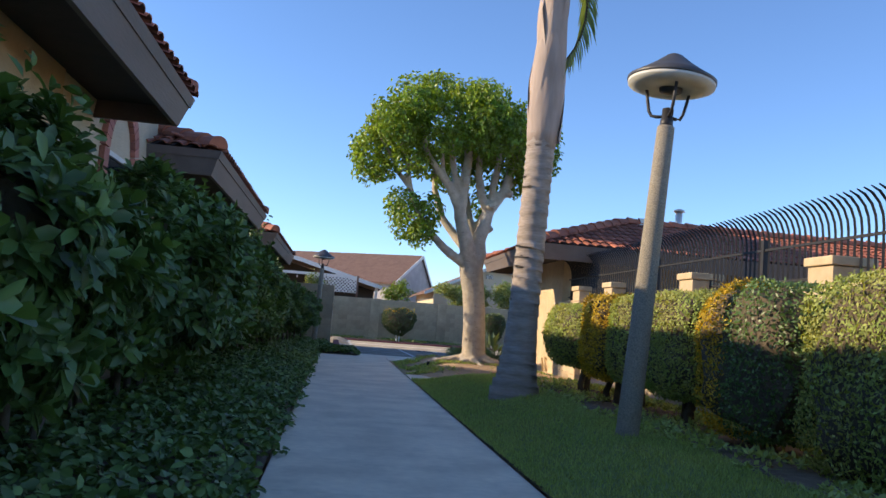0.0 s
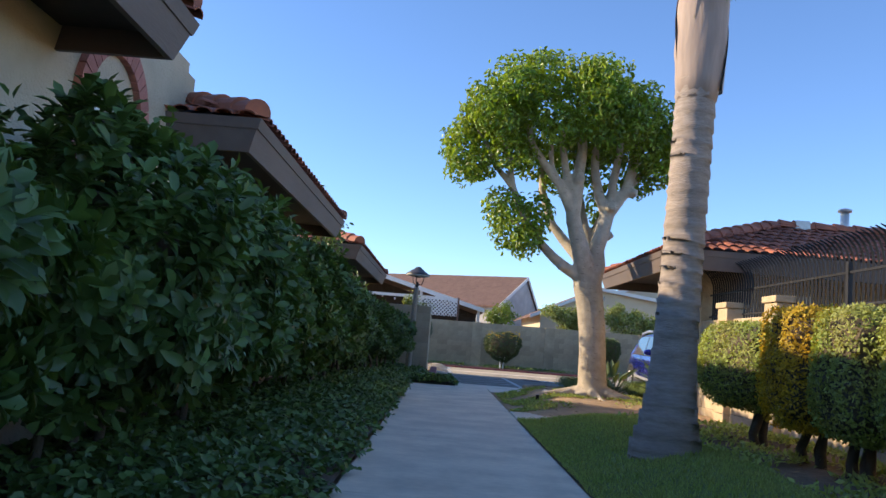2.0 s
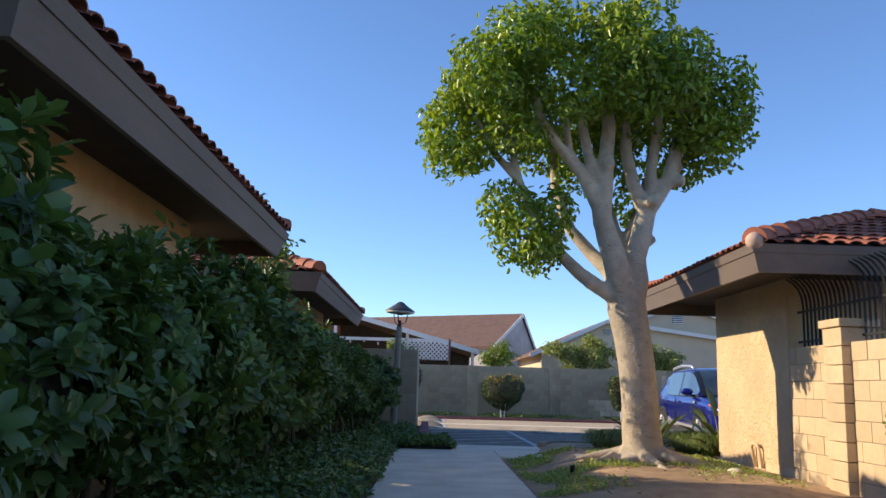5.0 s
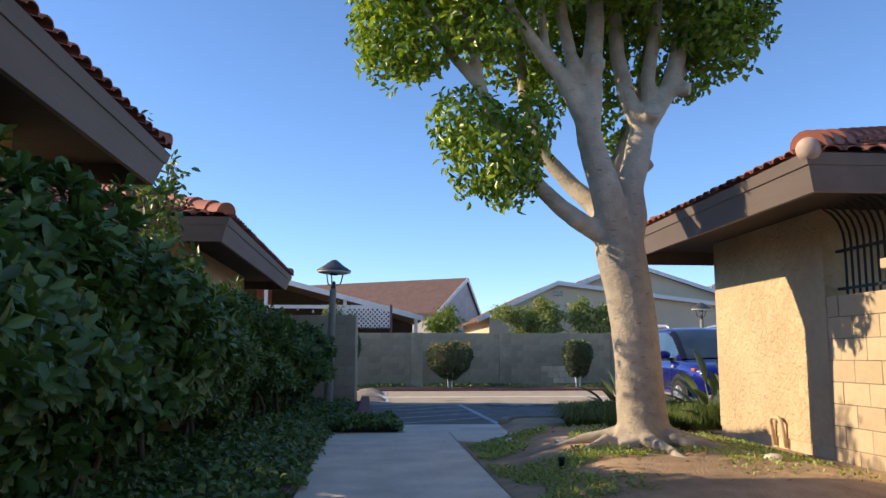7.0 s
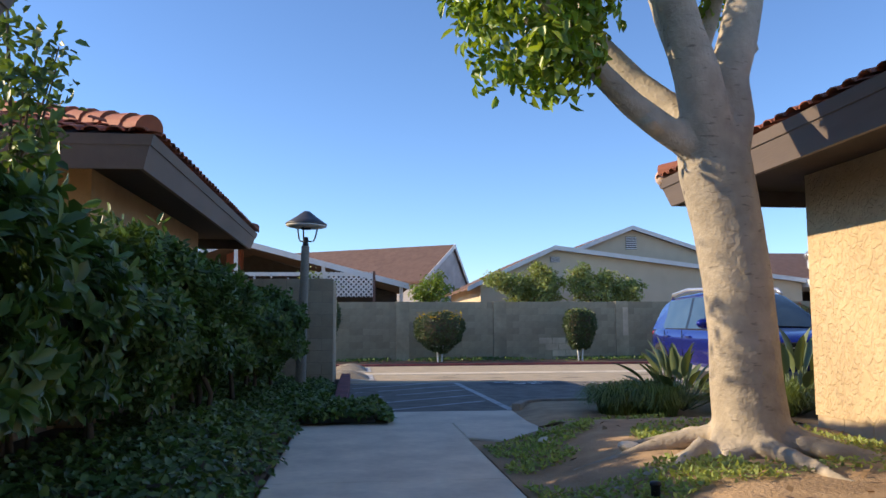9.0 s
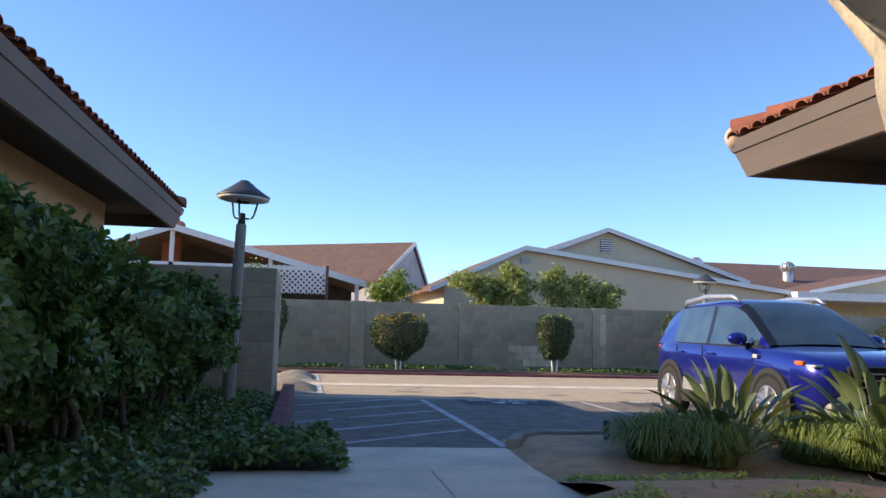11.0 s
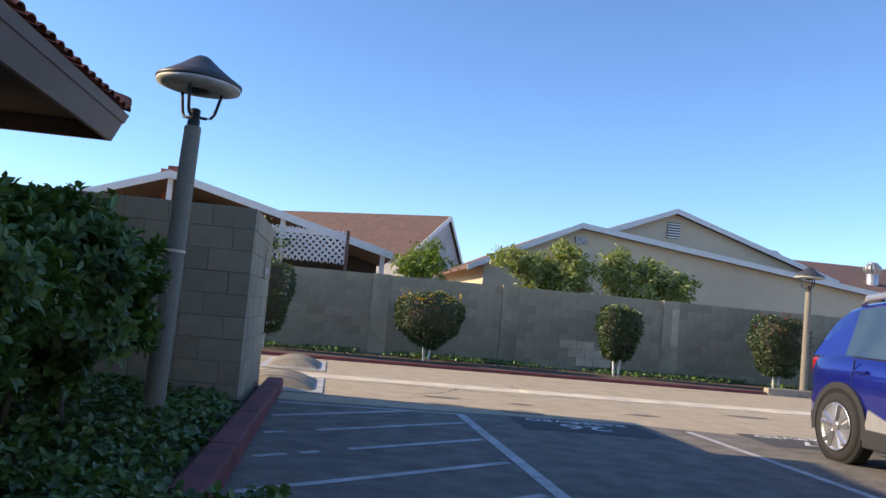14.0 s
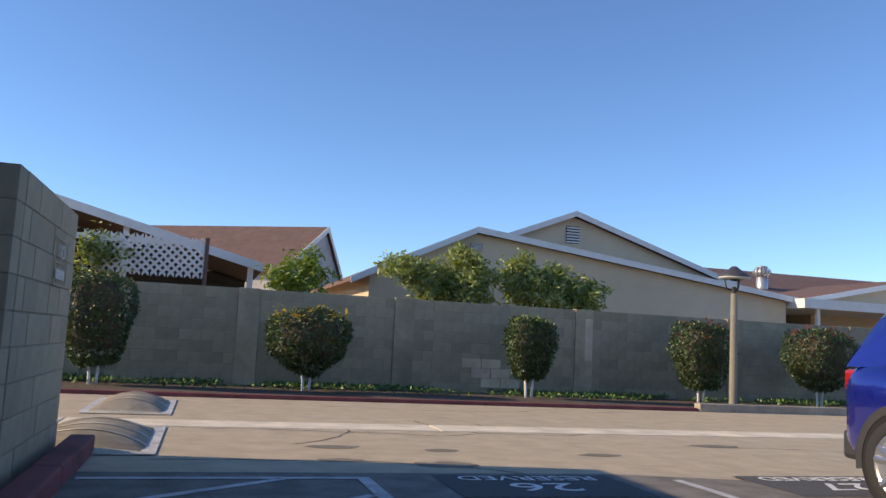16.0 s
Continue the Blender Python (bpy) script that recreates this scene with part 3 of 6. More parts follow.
def unit(label, y0, y1, z, wy0, wy1, faces):
    h = thing("house", label=label, category="house")
    hip_roof(-8.2, -1.06, y0, y1, z, 0.33, h, faces)
    part("wall", boxed(-7.2, wy0, -0.1, -1.86, wy1, z - 0.1), SHADED_TAN, h)
    return h


unit("single-storey cream stucco house with brown fascia and clay tile roof", -7.0, 9.28, 2.80, -6.2, 8.3, "ESN")
unit("cream stucco house with brown eaves and red clay tiles", 11.15, 17.25, 2.70, 11.6, 16.2, "ESN")
unit("tan stucco end house with brown fascia and orange tiles", 20.1, 27.5, 2.66, 21.1, 26.45, "ESN")

# ---- arched window between the houses ----
arch_wall = thing("wall_west", label="cream stucco wall with an arched brick-trimmed window", category="wall", kind="structure")
part("wall_face", boxed(-2.55, 8.3, -0.1, -1.88, 11.6, 3.3), STUCCO_L, arch_wall)
part("wall_face", boxed(-7.2, 11.6, 2.6, -1.98, 12.1, 3.3), STUCCO_L, arch_wall)
# invented wall, unseen behind the hedge; kept low to let the sun through
part("wall_face", boxed(-2.6, 16.2, -0.1, -2.12, 21.1, 1.0), STUCCO_L, arch_wall)
window = thing("window_1", label="arched recessed window with pink brick surround", category="window", kind="structure")
cy, cz, ri, ro = 10.05, 2.34, 0.46, 0.62
for i in range(17):
    a0, a1 = math.pi * i / 17, math.pi * (i + 0.9) / 17
    bm = bmesh.new()
    pts = [(ri * math.cos(a0), ri * math.sin(a0)), (ro * math.cos(a0), ro * math.sin(a0)), (ro * math.cos(a1), ro * math.sin(a1)), (ri * math.cos(a1), ri * math.sin(a1))]
    f = [bm.verts.new((-1.878, cy + p, cz + q)) for p, q in pts]
    b = [bm.verts.new((-1.825, cy + p, cz + q)) for p, q in pts]
    bm.faces.new(f)
    bm.faces.new(b[::-1])
    for k in range(4):
        bm.faces.new((f[k], f[(k + 1) % 4], b[(k + 1) % 4], b[k]))
    bmesh.ops.recalc_face_normals(bm, faces=bm.faces)
    part("brick", bm, PINKBRICK, window)
for side in (-1, 1):
    for k in range(6):
        z1 = cz - k * 0.2
        yy = sorted((cy + side * ri, cy + side * ro))
        part("brick", boxed(-1.878, yy[0], z1 - 0.19, -1.825, yy[1], z1 - 0.005, 0.006), PINKBRICK, window)
part("pane", boxed(-1.882, cy - 0.45, 1.3, -1.872, cy + 0.45, cz - 0.05), GLASSDARK, window)
part("window_frame", boxed(-1.882, cy - 0.5, cz - 0.05, -1.845, cy + 0.5, cz, 0.004), WHITETRIM, window)

# ---- right-hand building and garden wall ----
right_house = thing("house", label="tan stucco building with brown fascia and clay tile hip roof", category="house")
hip_roof(3.9, 16.0, 16.15, 21.35, 2.55, 0.33, right_house, "WSN", 0.27, 0.175)
RX = 4.96


def stucco_wall():
    """Knocked-down stucco: raised flat islands on a rough ground."""
    m = STUCCO
    nt = m.node_tree
    n, l = nt.nodes, nt.links
    tc = n.new("ShaderNodeTexCoord")
    t = n.new("ShaderNodeTexNoise")
    t.inputs["Scale"].default_value, t.inputs["Detail"].default_value, t.inputs["Distortion"].default_value = 13, 5, 1.2
    l.new(tc.outputs["Object"], t.inputs["Vector"])
    mr = n.new("ShaderNodeMapRange")
    mr.inputs[1].default_value, mr.inputs[2].default_value = 0.40, 0.56
    l.new(t.outputs["Fac"], mr.inputs[0])
    b = n.new("ShaderNodeBump")
    b.inputs["Strength"].default_value, b.inputs["Distance"].default_value = 0.9, 0.011
    l.new(mr.outputs[0], b.inputs["Height"])
    l.new(b.outputs[0], n["Principled BSDF"].inputs["Normal"])


stucco_wall()
part("wall", boxed(RX, 17.85, 0.19, 15.0, 20.35, 2.45), STUCCO, right_house)
for k in range(6):
    part("footing_block", boxed(RX + 0.012, 17.86 + k * 0.415, -0.1, RX + 0.3, 17.86 + (k + 1) * 0.415 - 0.008, 0.19, 0.006), TANBLOCK, right_house)
data_ob("hose_bib", *tube([(4.95, 18.95, 0.1), (4.9, 18.95, 0.36), (4.9, 18.9, 0.40), (4.9, 18.78, 0.40), (4.9, 18.72, 0.36), (4.95, 18.72, 0.1)], [0.022] * 6, 8), TANBLOCK, right_house, True)


def block_wall(name, label, p0, p1, z0, courses, mat, thick=0.19, bl=0.40, bh=0.20, kind="structure", cap=None):
    """A running-bond wall of blocks from p0 to p1, each a part, with recessed mortar behind."""
    a, b = Vector(p0), Vector(p1)
    L = (b - a).length
    ang = math.degrees(math.atan2(b.y - a.y, b.x - a.x))
    w = thing(name, (a.x, a.y, z0), ang, label, "wall", kind=kind)
    part("mortar", boxed(0.01, 0.008, -0.15, L - 0.01, thick - 0.008, courses * bh - 0.01), MORTAR, w)
    meshes = {}
    for c in range(courses):
        x = -(bl / 2) * (c % 2)
        while x < L - 0.01:
            xa, xb = max(0, x), min(L, x + bl)
            if xb - xa > 0.05:
                key = round(xb - xa, 3)
                if key not in meshes:
                    o = part("block", boxed(0.004, 0, 0.004, key - 0.004, thick, bh - 0.004, 0.006), mat, w)
                    meshes[key] = o.data
                else:
                    o = new("block", meshes[key])
                    o.parent = w
                o.location = (xa, random.uniform(-0.003, 0.003), c * bh)
            x += bl
    return w


garden_wall = block_wall("wall_garden", "tan slumped block garden wall in running bond", (RX, 17.84), (RX, 4.0), 0.0, 8, TANBLOCK, thick=0.2)
for yy in (5.8, 8.75, 11.7, 14.75, 16.55):
    p = thing("pillar", (RX + 0.10, yy, 0), 0, "tan block pillar with a flat square cap", "pillar", "garden wall pillars")
    for c in range(9):
        part("block", boxed(-0.2, -0.2, c * 0.195 - 0.1 * (c == 0), 0.2, 0.2, (c + 1) * 0.195 - 0.008, 0.008), TANBLOCK, p)
    part("cap", boxed(-0.23, -0.23, 1.755, 0.23, 0.23, 1.84, 0.012), TANBLOCK, p)

fence = thing("fence", (RX + 0.14, 0, 0), 0, "black steel picket fence with outward curved tops", "fence")
pts = [(0, 0, 1.5), (0, 0, 2.1), (-0.012, 0, 2.2), (-0.05, 0, 2.3), (-0.12, 0, 2.38), (-0.2, 0, 2.42)]
pv, pf = tube(pts, [0.0165] * 5 + [0.009], 4)
pick = bpy.data.meshes.new("picket")
pick.from_pydata(pv, [], pf)
pick.materials.append(BLACKMETAL)
for k in range(132):
    o = new("picket", pick)
    o.parent, o.location = fence, (0, 4.6 + k * 0.10, 0)
for zz in (1.66, 2.02):
    part("rail", boxed(-0.014, 4.5, zz, 0.014, 17.84, zz + 0.026), BLACKMETAL, fence)
for yy in (7.2, 10.2, 13.2):
    part("post", boxed(-0.03, yy - 0.03, 1.5, 0.03, yy + 0.03, 2.15), BLACKMETAL, fence)

# ---- near grey block enclosure ----
ENC = block_wall("wall_enclosure", "grey concrete block wall of an enclosure, weathered", (-4.9, 27.12), (0.3, 27.12), 0.02, 9, BLOCK, thick=0.2, bh=0.205)
ENC2 = block_wall("wall_enclosure", "grey concrete block end wall with a faded notice", (0.3, 27.322), (0.3, 29.25), 0.02, 9, BLOCK, thick=0.2, bh=0.205)
part("wall_back", boxed(-4.9, 28.9, -0.1, 0.08, 29.1, 1.8), BLOCK, ENC2).matrix_parent_inverse = ENC2.matrix_world.inverted()
# hidden filler, added to stop sun leaking through the corner joint
part("corner_light_stop", boxed(0.14, 27.28, -0.1, 0.27, 27.36, 1.85), MORTAR, ENC2).matrix_parent_inverse = ENC2.matrix_world.inverted()
notice = thing("notice", (0.31, 28.55, 1.42), 0, "small faded white stencilled notice on the block wall", "sign")
for z0, z1 in ((0.155, 0.17), (-0.01, 0.0), (-0.17, -0.155)):
    part("border", boxed(0.006, -0.24, z0, 0.009, 0.24, z1), BLOCK, notice)
for y0 in (-0.24, 0.225):
    part("border", boxed(0.006, y0, -0.17, 0.009, y0 + 0.015, 0.17), BLOCK, notice)


def lettering(name, text, m, size, mat, parent):
    cu = bpy.data.curves.new(name, "FONT")
    cu.body, cu.size, cu.align_x, cu.align_y = text, size, "CENTER", "CENTER"
    cu.extrude = 0.001
    tmp = new(name, cu)
    deps = bpy.context.evaluated_depsgraph_get()
    me = bpy.data.meshes.new_from_object(tmp.evaluated_get(deps))
    bpy.data.objects.remove(tmp)
    me.materials.clear()
    me.materials.append(mat)
    ob = new(name, me)
    ob.parent = parent
    ob.matrix_basis = m
    return ob


STENCIL = material("faded_stencil", (0.62, 0.60, 0.54), (0.45, 0.42, 0.36), 40, 0.85)
lettering("letters", "NO", Matrix.Translation((0.009, 0.0, 0.07)) @ Euler((radians(90), 0, radians(90))).to_matrix().to_4x4(), 0.15, STENCIL, notice)
part("faded_bar", boxed(0.006, -0.18, -0.12, 0.009, 0.18, -0.05), STENCIL, notice)

# ---- far wall ----
far_wall = thing("wall_north", label="long grey-brown block wall with flush pilasters", category="wall", kind="structure")
PALEBLOCK = material("pale_block", (0.72, 0.60, 0.42), (0.62, 0.52, 0.37), 12, 0.92, 0.35, 150, stain=0.25)
WY, WH = 37.72, 1.80
FARBLOCK = material("far_block", (0.47, 0.395, 0.26), (0.39, 0.33, 0.22), 9, 0.92, 0.35, 150, stain=0.25, per_object=0.13)
edges_x = (-30, -22, -14, -8.0, -4.0, -0.9, 2.1, 5.08, 8.94, 12.6, 15.9, 19.5, 24, 32, 45)
block_mesh = {}
for xa, xb in zip(edges_x, edges_x[1:]):
    part("pilaster", boxed(xa - 0.2, WY - 0.03, -0.1, xa + 0.2, WY + 0.17, WH + 0.01, 0.006), FARBLOCK, far_wall)
    if xa < -1 or xa > 9:
        part("bay", boxed(xa + 0.2, WY, -0.1, xb - 0.2, WY + 0.15, WH, 0.004), BLOCK, far_wall)
        for c in range(1, 9):
            part("bed_joint", boxed(xa + 0.2, WY - 0.0015, c * 0.2 - 0.004, xb - 0.2, WY + 0.01, c * 0.2 + 0.004), MORTAR, far_wall)
        continue
    part("mortar", boxed(xa + 0.2, WY + 0.008, -0.1, xb - 0.2, WY + 0.14, WH - 0.008), MORTAR, far_wall)
    for c in range(9):
        x = xa + 0.2 - 0.2 * (c % 2)
        while x < xb - 0.22:
            x0, x1 = max(x, xa + 0.2), min(x + 0.4, xb - 0.2)
            key = round(x1 - x0, 3)
            if key > 0.04:
                if key in block_mesh:
                    o = new("block", block_mesh[key])
                    o.parent = far_wall
                else:
                    o = part("block", boxed(0.003, 0, 0.003, key - 0.003, 0.15, 0.197, 0.004), FARBLOCK, far_wall)
                    block_mesh[key] = o.data
                o.location = (x0, WY + random.uniform(-0.0025, 0.0025), c * 0.2)
            x += 0.4
for k, (xx, c) in enumerate(((6.3, 2), (6.72, 2), (6.5, 1), (6.92, 1), (6.72, 0), (7.14, 0))):
    part("patched_block", boxed(xx, WY - 0.012, 0.13 + c * 0.19, xx + 0.4, WY + 0.02, 0.13 + c * 0.19 + 0.18, 0.005), PALEBLOCK, far_wall, "paler replaced block")
part("pale_patch", boxed(8.96, WY - 0.036, 0.75, 9.13, WY, 1.62), PALEBLOCK, far_wall, "pale patch of bare mortar")

# ---- houses beyond the wall ----


def gable_house(name, label, m, half, depth, eave, apex, wallm, roofm, over=0.35, trim=True, vent=None, front_only=False):
    """Gable end on the local y = 0 plane, the ridge runs back along local +y."""
    h = thing(name, label=label, category="house")
    h.matrix_world = m
    hl, hr = half
    s = [(-hl, 0, -0.1), (hr, 0, -0.1), (hr, 0, eave[1]), (0, 0, apex), (-hl, 0, eave[0])]
    V = s + [(x, depth, z) for x, y, z in s]
    data_ob("wall", V, [(0, 1, 2, 3, 4), (9, 8, 7, 6, 5), (0, 4, 9, 5), (1, 6, 7, 2)], wallm, h)
    for sx, hh, ez in ((-1, hl, eave[0]), (1, hr, eave[1])):
        sl = (apex - ez) / hh
        ex, ezz = sx * (hh + 0.5), ez - 0.5 * sl
        t = 0.10
        V = [(0, -over, apex + 0.03), (ex, -over, ezz + 0.03), (ex, depth + over, ezz + 0.03), (0, depth + over, apex + 0.03)]
        V += [(x, y, z + t) for x, y, z in V]
        data_ob("roof", V, [(0, 1, 2, 3), (7, 6, 5, 4), (0, 4, 5, 1), (1, 5, 6, 2), (2, 6, 7, 3), (3, 7, 4, 0)], roofm, h)
        V = [(0, -over - 0.03, apex - 0.02), (ex, -over - 0.03, ezz - 0.02), (ex, -over - 0.03, ezz + 0.14), (0, -over - 0.03, apex + 0.14)]
        V += [(x, y + 0.028, z) for x, y, z in V]
        data_ob("barge_board", V, [(0, 1, 2, 3), (7, 6, 5, 4), (0, 4, 5, 1), (1, 5, 6, 2), (2, 6, 7, 3), (3, 7, 4, 0)], WHITETRIM, h)
    if vent:
        vx, vz, vw, vh = vent
        # the backing's colour paints the shade between the louvres
        v = part("vent", boxed(vx - vw / 2, -0.03, vz - vh / 2, vx + vw / 2, 0.01, vz + vh / 2), SHADE_FILL, h)
        for k in range(6):
            z0 = vz - vh / 2 + (k + 0.15) * vh / 6
            part("louvre", boxed(vx - vw / 2, -0.06, z0, vx + vw / 2, -0.03, z0 + vh / 12), WHITETRIM, v)
    return h


gable_house("house", "beige ranch house with white barge boards and a louvred vent", Matrix.Translation((7.84, 41.9, 0)), (2.7, 9.5), 9, (2.56, 2.64), 3.82, HOUSE_BEIGE, SHINGLE, 0.22, vent=(0.05, 3.46, 0.35, 0.2))
gable_house("house", "taller beige gable behind with white barge boards", Matrix.Translation((11.32, 43.5, 0)), (5.0, 5.0), 8, (2.8, 3.2), 4.78, HOUSE_BEIGE, SHINGLE, 0.22, vent=(0.0, 4.25, 0.42, 0.5))
lh = thing("house", label="pale stucco house with brown shingle roof", category="house")
lh.matrix_world = Matrix.Translation((5.5, 53.2, 0)) @ Euler((0, 0, radians(-32))).to_matrix().to_4x4() @ Euler((0, 0, radians(90))).to_matrix().to_4x4()
s = [(-3.3, 0, -0.1), (2.0, 0, -0.1), (2.0, 0, 2.75), (0, 0, 5.0), (-3.3, 0, 3.15)]
data_ob("wall", s + [(x, 16, z) for x, y, z in s], [(0, 1, 2, 3, 4), (9, 8, 7, 6, 5), (0, 4, 9, 5), (1, 6, 7, 2)], HOUSE_GREY, lh)
for sx in (-1, 1):
    ex, ez = (-3.55, 3.06) if sx < 0 else (2.15, 2.63)
    V = [(0, -0.12, 5.05), (ex, -0.12, ez), (ex, 16.4, ez), (0, 16.4, 5.05)]
    V += [(x, y, z + 0.1) for x, y, z in V]
    data_ob("roof", V, [(0, 1, 2, 3), (7, 6, 5, 4), (0, 4, 5, 1), (1, 5, 6, 2), (2, 6, 7, 3), (3, 7, 4, 0)], SHINGLE, lh)
    V = [(0, -0.15, 4.96), (ex, -0.15, ez - 0.09), (ex, -0.15, ez + 0.13), (0, -0.15, 5.18)]
    V += [(x, y + 0.028, z) for x, y, z in V]
    data_ob("barge_board", V, [(0, 1, 2, 3), (7, 6, 5, 4), (0, 4, 5, 1), (1, 5, 6, 2), (2, 6, 7, 3), (3, 7, 4, 0)], WHITETRIM, lh)

# patio cover with lattice
patio = thing("patio_cover", label="open white-trimmed patio cover with a pale low roof", category="patio cover")
V = [(-3.26, 40.2, 3.95), (2.45, 40.2, 2.45), (2.45, 45.5, 2.45), (-3.26, 45.5, 3.95), (-3.26, 40.2, 3.87), (2.45, 40.2, 2.37), (2.45, 45.5, 2.37), (-3.26, 45.5, 3.87)]
BOXF = [(0, 1, 2, 3), (7, 6, 5, 4), (0, 4, 5, 1), (1, 5, 6, 2), (2, 6, 7, 3), (3, 7, 4, 0)]
data_ob("roof", V, BOXF, WHITETRIM, patio)
V = [(-3.26, 40.2, 3.95), (-6.3, 40.2, 2.9), (-6.3, 45.5, 2.9), (-3.26, 45.5, 3.95), (-3.26, 40.2, 3.87), (-6.3, 40.2, 2.82), (-6.3, 45.5, 2.82), (-3.26, 45.5, 3.87)]
data_ob("roof", V, BOXF, WHITETRIM, patio)
for xx, zz in ((-6.0, 2.9), (-3.26, 3.87), (-0.4, 3.1), (2.2, 2.4)):
    part("post", boxed(xx - 0.06, 40.3, -0.1, xx + 0.06, 40.42, zz), WHITETRIM, patio)
part("beam", boxed(-6.2, 40.3, 2.75, 1.0, 40.4, 2.87), WHITETRIM, patio)
# dark ceiling sheets colour in the shade below the white roof
for (xa, za), (xb, zb) in (((-3.26, 3.86), (2.45, 2.36)), ((-3.26, 3.86), (-6.3, 2.81))):
    V = [(xa, 40.24, za), (xb, 40.24, zb), (xb, 45.4, zb), (xa, 45.4, za)]
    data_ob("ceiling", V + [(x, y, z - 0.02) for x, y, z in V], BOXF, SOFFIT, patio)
    V = [(xa, 40.16, za - 0.06), (xb, 40.16, zb - 0.06), (xb, 40.16, zb + 0.13), (xa, 40.16, za + 0.13)]
    data_ob("barge_board", V + [(x, y + 0.035, z) for x, y, z in V], BOXF, WHITETRIM, patio)
# back wall and added gable panel, coloured as the shade of the patio interior
part("back_wall", boxed(-6.0, 45.2, -0.1, 2.3, 45.35, 2.6), SHADE_FILL, patio)
V = [(-6.2, 44.9, 2.5), (2.3, 44.9, 2.3), (-3.26, 44.9, 3.84), (-6.2, 44.9, 2.8)]
data_ob("gable_screen", V + [(x, y + 0.1, z) for x, y, z in V], [(0, 1, 2, 3), (7, 6, 5, 4), (0, 4, 5, 1), (1, 5, 6, 2), (2, 6, 7, 3), (3, 7, 4, 0)], SHADE_FILL, patio)
for k in range(9):
    xx = -5.4 + k * 0.55
    part("string_bulb", lathe(bmesh.new(), [(0.01, 0.08), (0.035, 0.05), (0.045, 0.0), (0.02, -0.045)], 10, Matrix.Translation((xx, 40.28, 2.66 - 0.06 * math.sin(k * 1.9)))), CLEARLENS, patio)
chim = thing("chimney", (-3.6, 42.5, 0), 0, "square red brick chimney with a stepped cap", "chimney")
part("shaft", boxed(-0.26, -0.26, 2.5, 0.26, 0.26, 4.25), BRICKRED, chim)
part("cap", boxed(-0.33, -0.33, 4.18, 0.33, 0.33, 4.30, 0.01), BRICKRED, chim)
part("flue", boxed(-0.18, -0.18, 4.3, 0.18, 0.18, 4.42, 0.02), BRICKRED, chim)
lattice = thing("lattice", (0.08, 39.0, 2.40), 0, "white diagonal lattice panel above the wall", "lattice")
Lw, Lh = 1.14, 0.38
for sgn in (-1, 1):
    k = -Lw - Lh
    while k < Lw + Lh:
        # a slat of slope sgn through (k, 0), clipped to the panel
        pts = []
        for t in (-1.0, 1.0):
            pts.append((k + sgn * t * Lh, t * Lh))
        (xa, za), (xb, zb) = sorted(pts)
        if xb > -Lw and xa < Lw:
            def clip(x, z, x2, z2):
                cx = min(Lw, max(-Lw, x))
                return cx, z + (z2 - z) * (cx - x) / (x2 - x)
            p, q = clip(xa, za, xb, zb), clip(xb, zb, xa, za)
            dy = 0.012 * sgn
            w = 0.036
            V = [(p[0], dy - 0.006, p[1] - w), (q[0], dy - 0.006, q[1] - w), (q[0], dy - 0.006, q[1] + w), (p[0], dy - 0.006, p[1] + w)]
            V += [(x, y + 0.011, z) for x, y, z in V]
            data_ob("slat", V, BOXF, WHITETRIM, lattice)
        k += 0.158
part("post", boxed(Lw, -0.04, -2.45, Lw + 0.08, 0.04, 0.42), SHINGLE, lattice)
# roofs further off
gable_house("house", "low brown-roofed house further off", Matrix.Translation((22.0, 52, 0)) @ Euler((0, 0, radians(-90))).to_matrix().to_4x4() @ Matrix.Translation((0, -4, 0)), (5, 5), 14, (2.9, 2.9), 4.55, HOUSE_BEIGE, SHINGLE)
gable_house("house", "beige gabled house with white boards by a carport", Matrix.Translation((24.2, 44.0, 0)), (4.2, 4.2), 8, (2.9, 2.9), 3.75, HOUSE_BEIGE, SHINGLE, vent=(0, 3.3, 0.5, 0.3))
carport = thing("carport", label="flat white-edged carport with a dark interior", category="carport")
part("roof", boxed(17.4, 41.2, 2.45, 27, 46, 2.72), WHITETRIM, carport)
part("back_wall", boxed(17.6, 45.7, -0.1, 27, 45.9, 2.45), SOFFIT, carport)
for xx in (18, 22, 26):
    part("post", boxed(xx, 41.4, -0.1, xx + 0.1, 41.5, 2.45), WHITETRIM, carport)

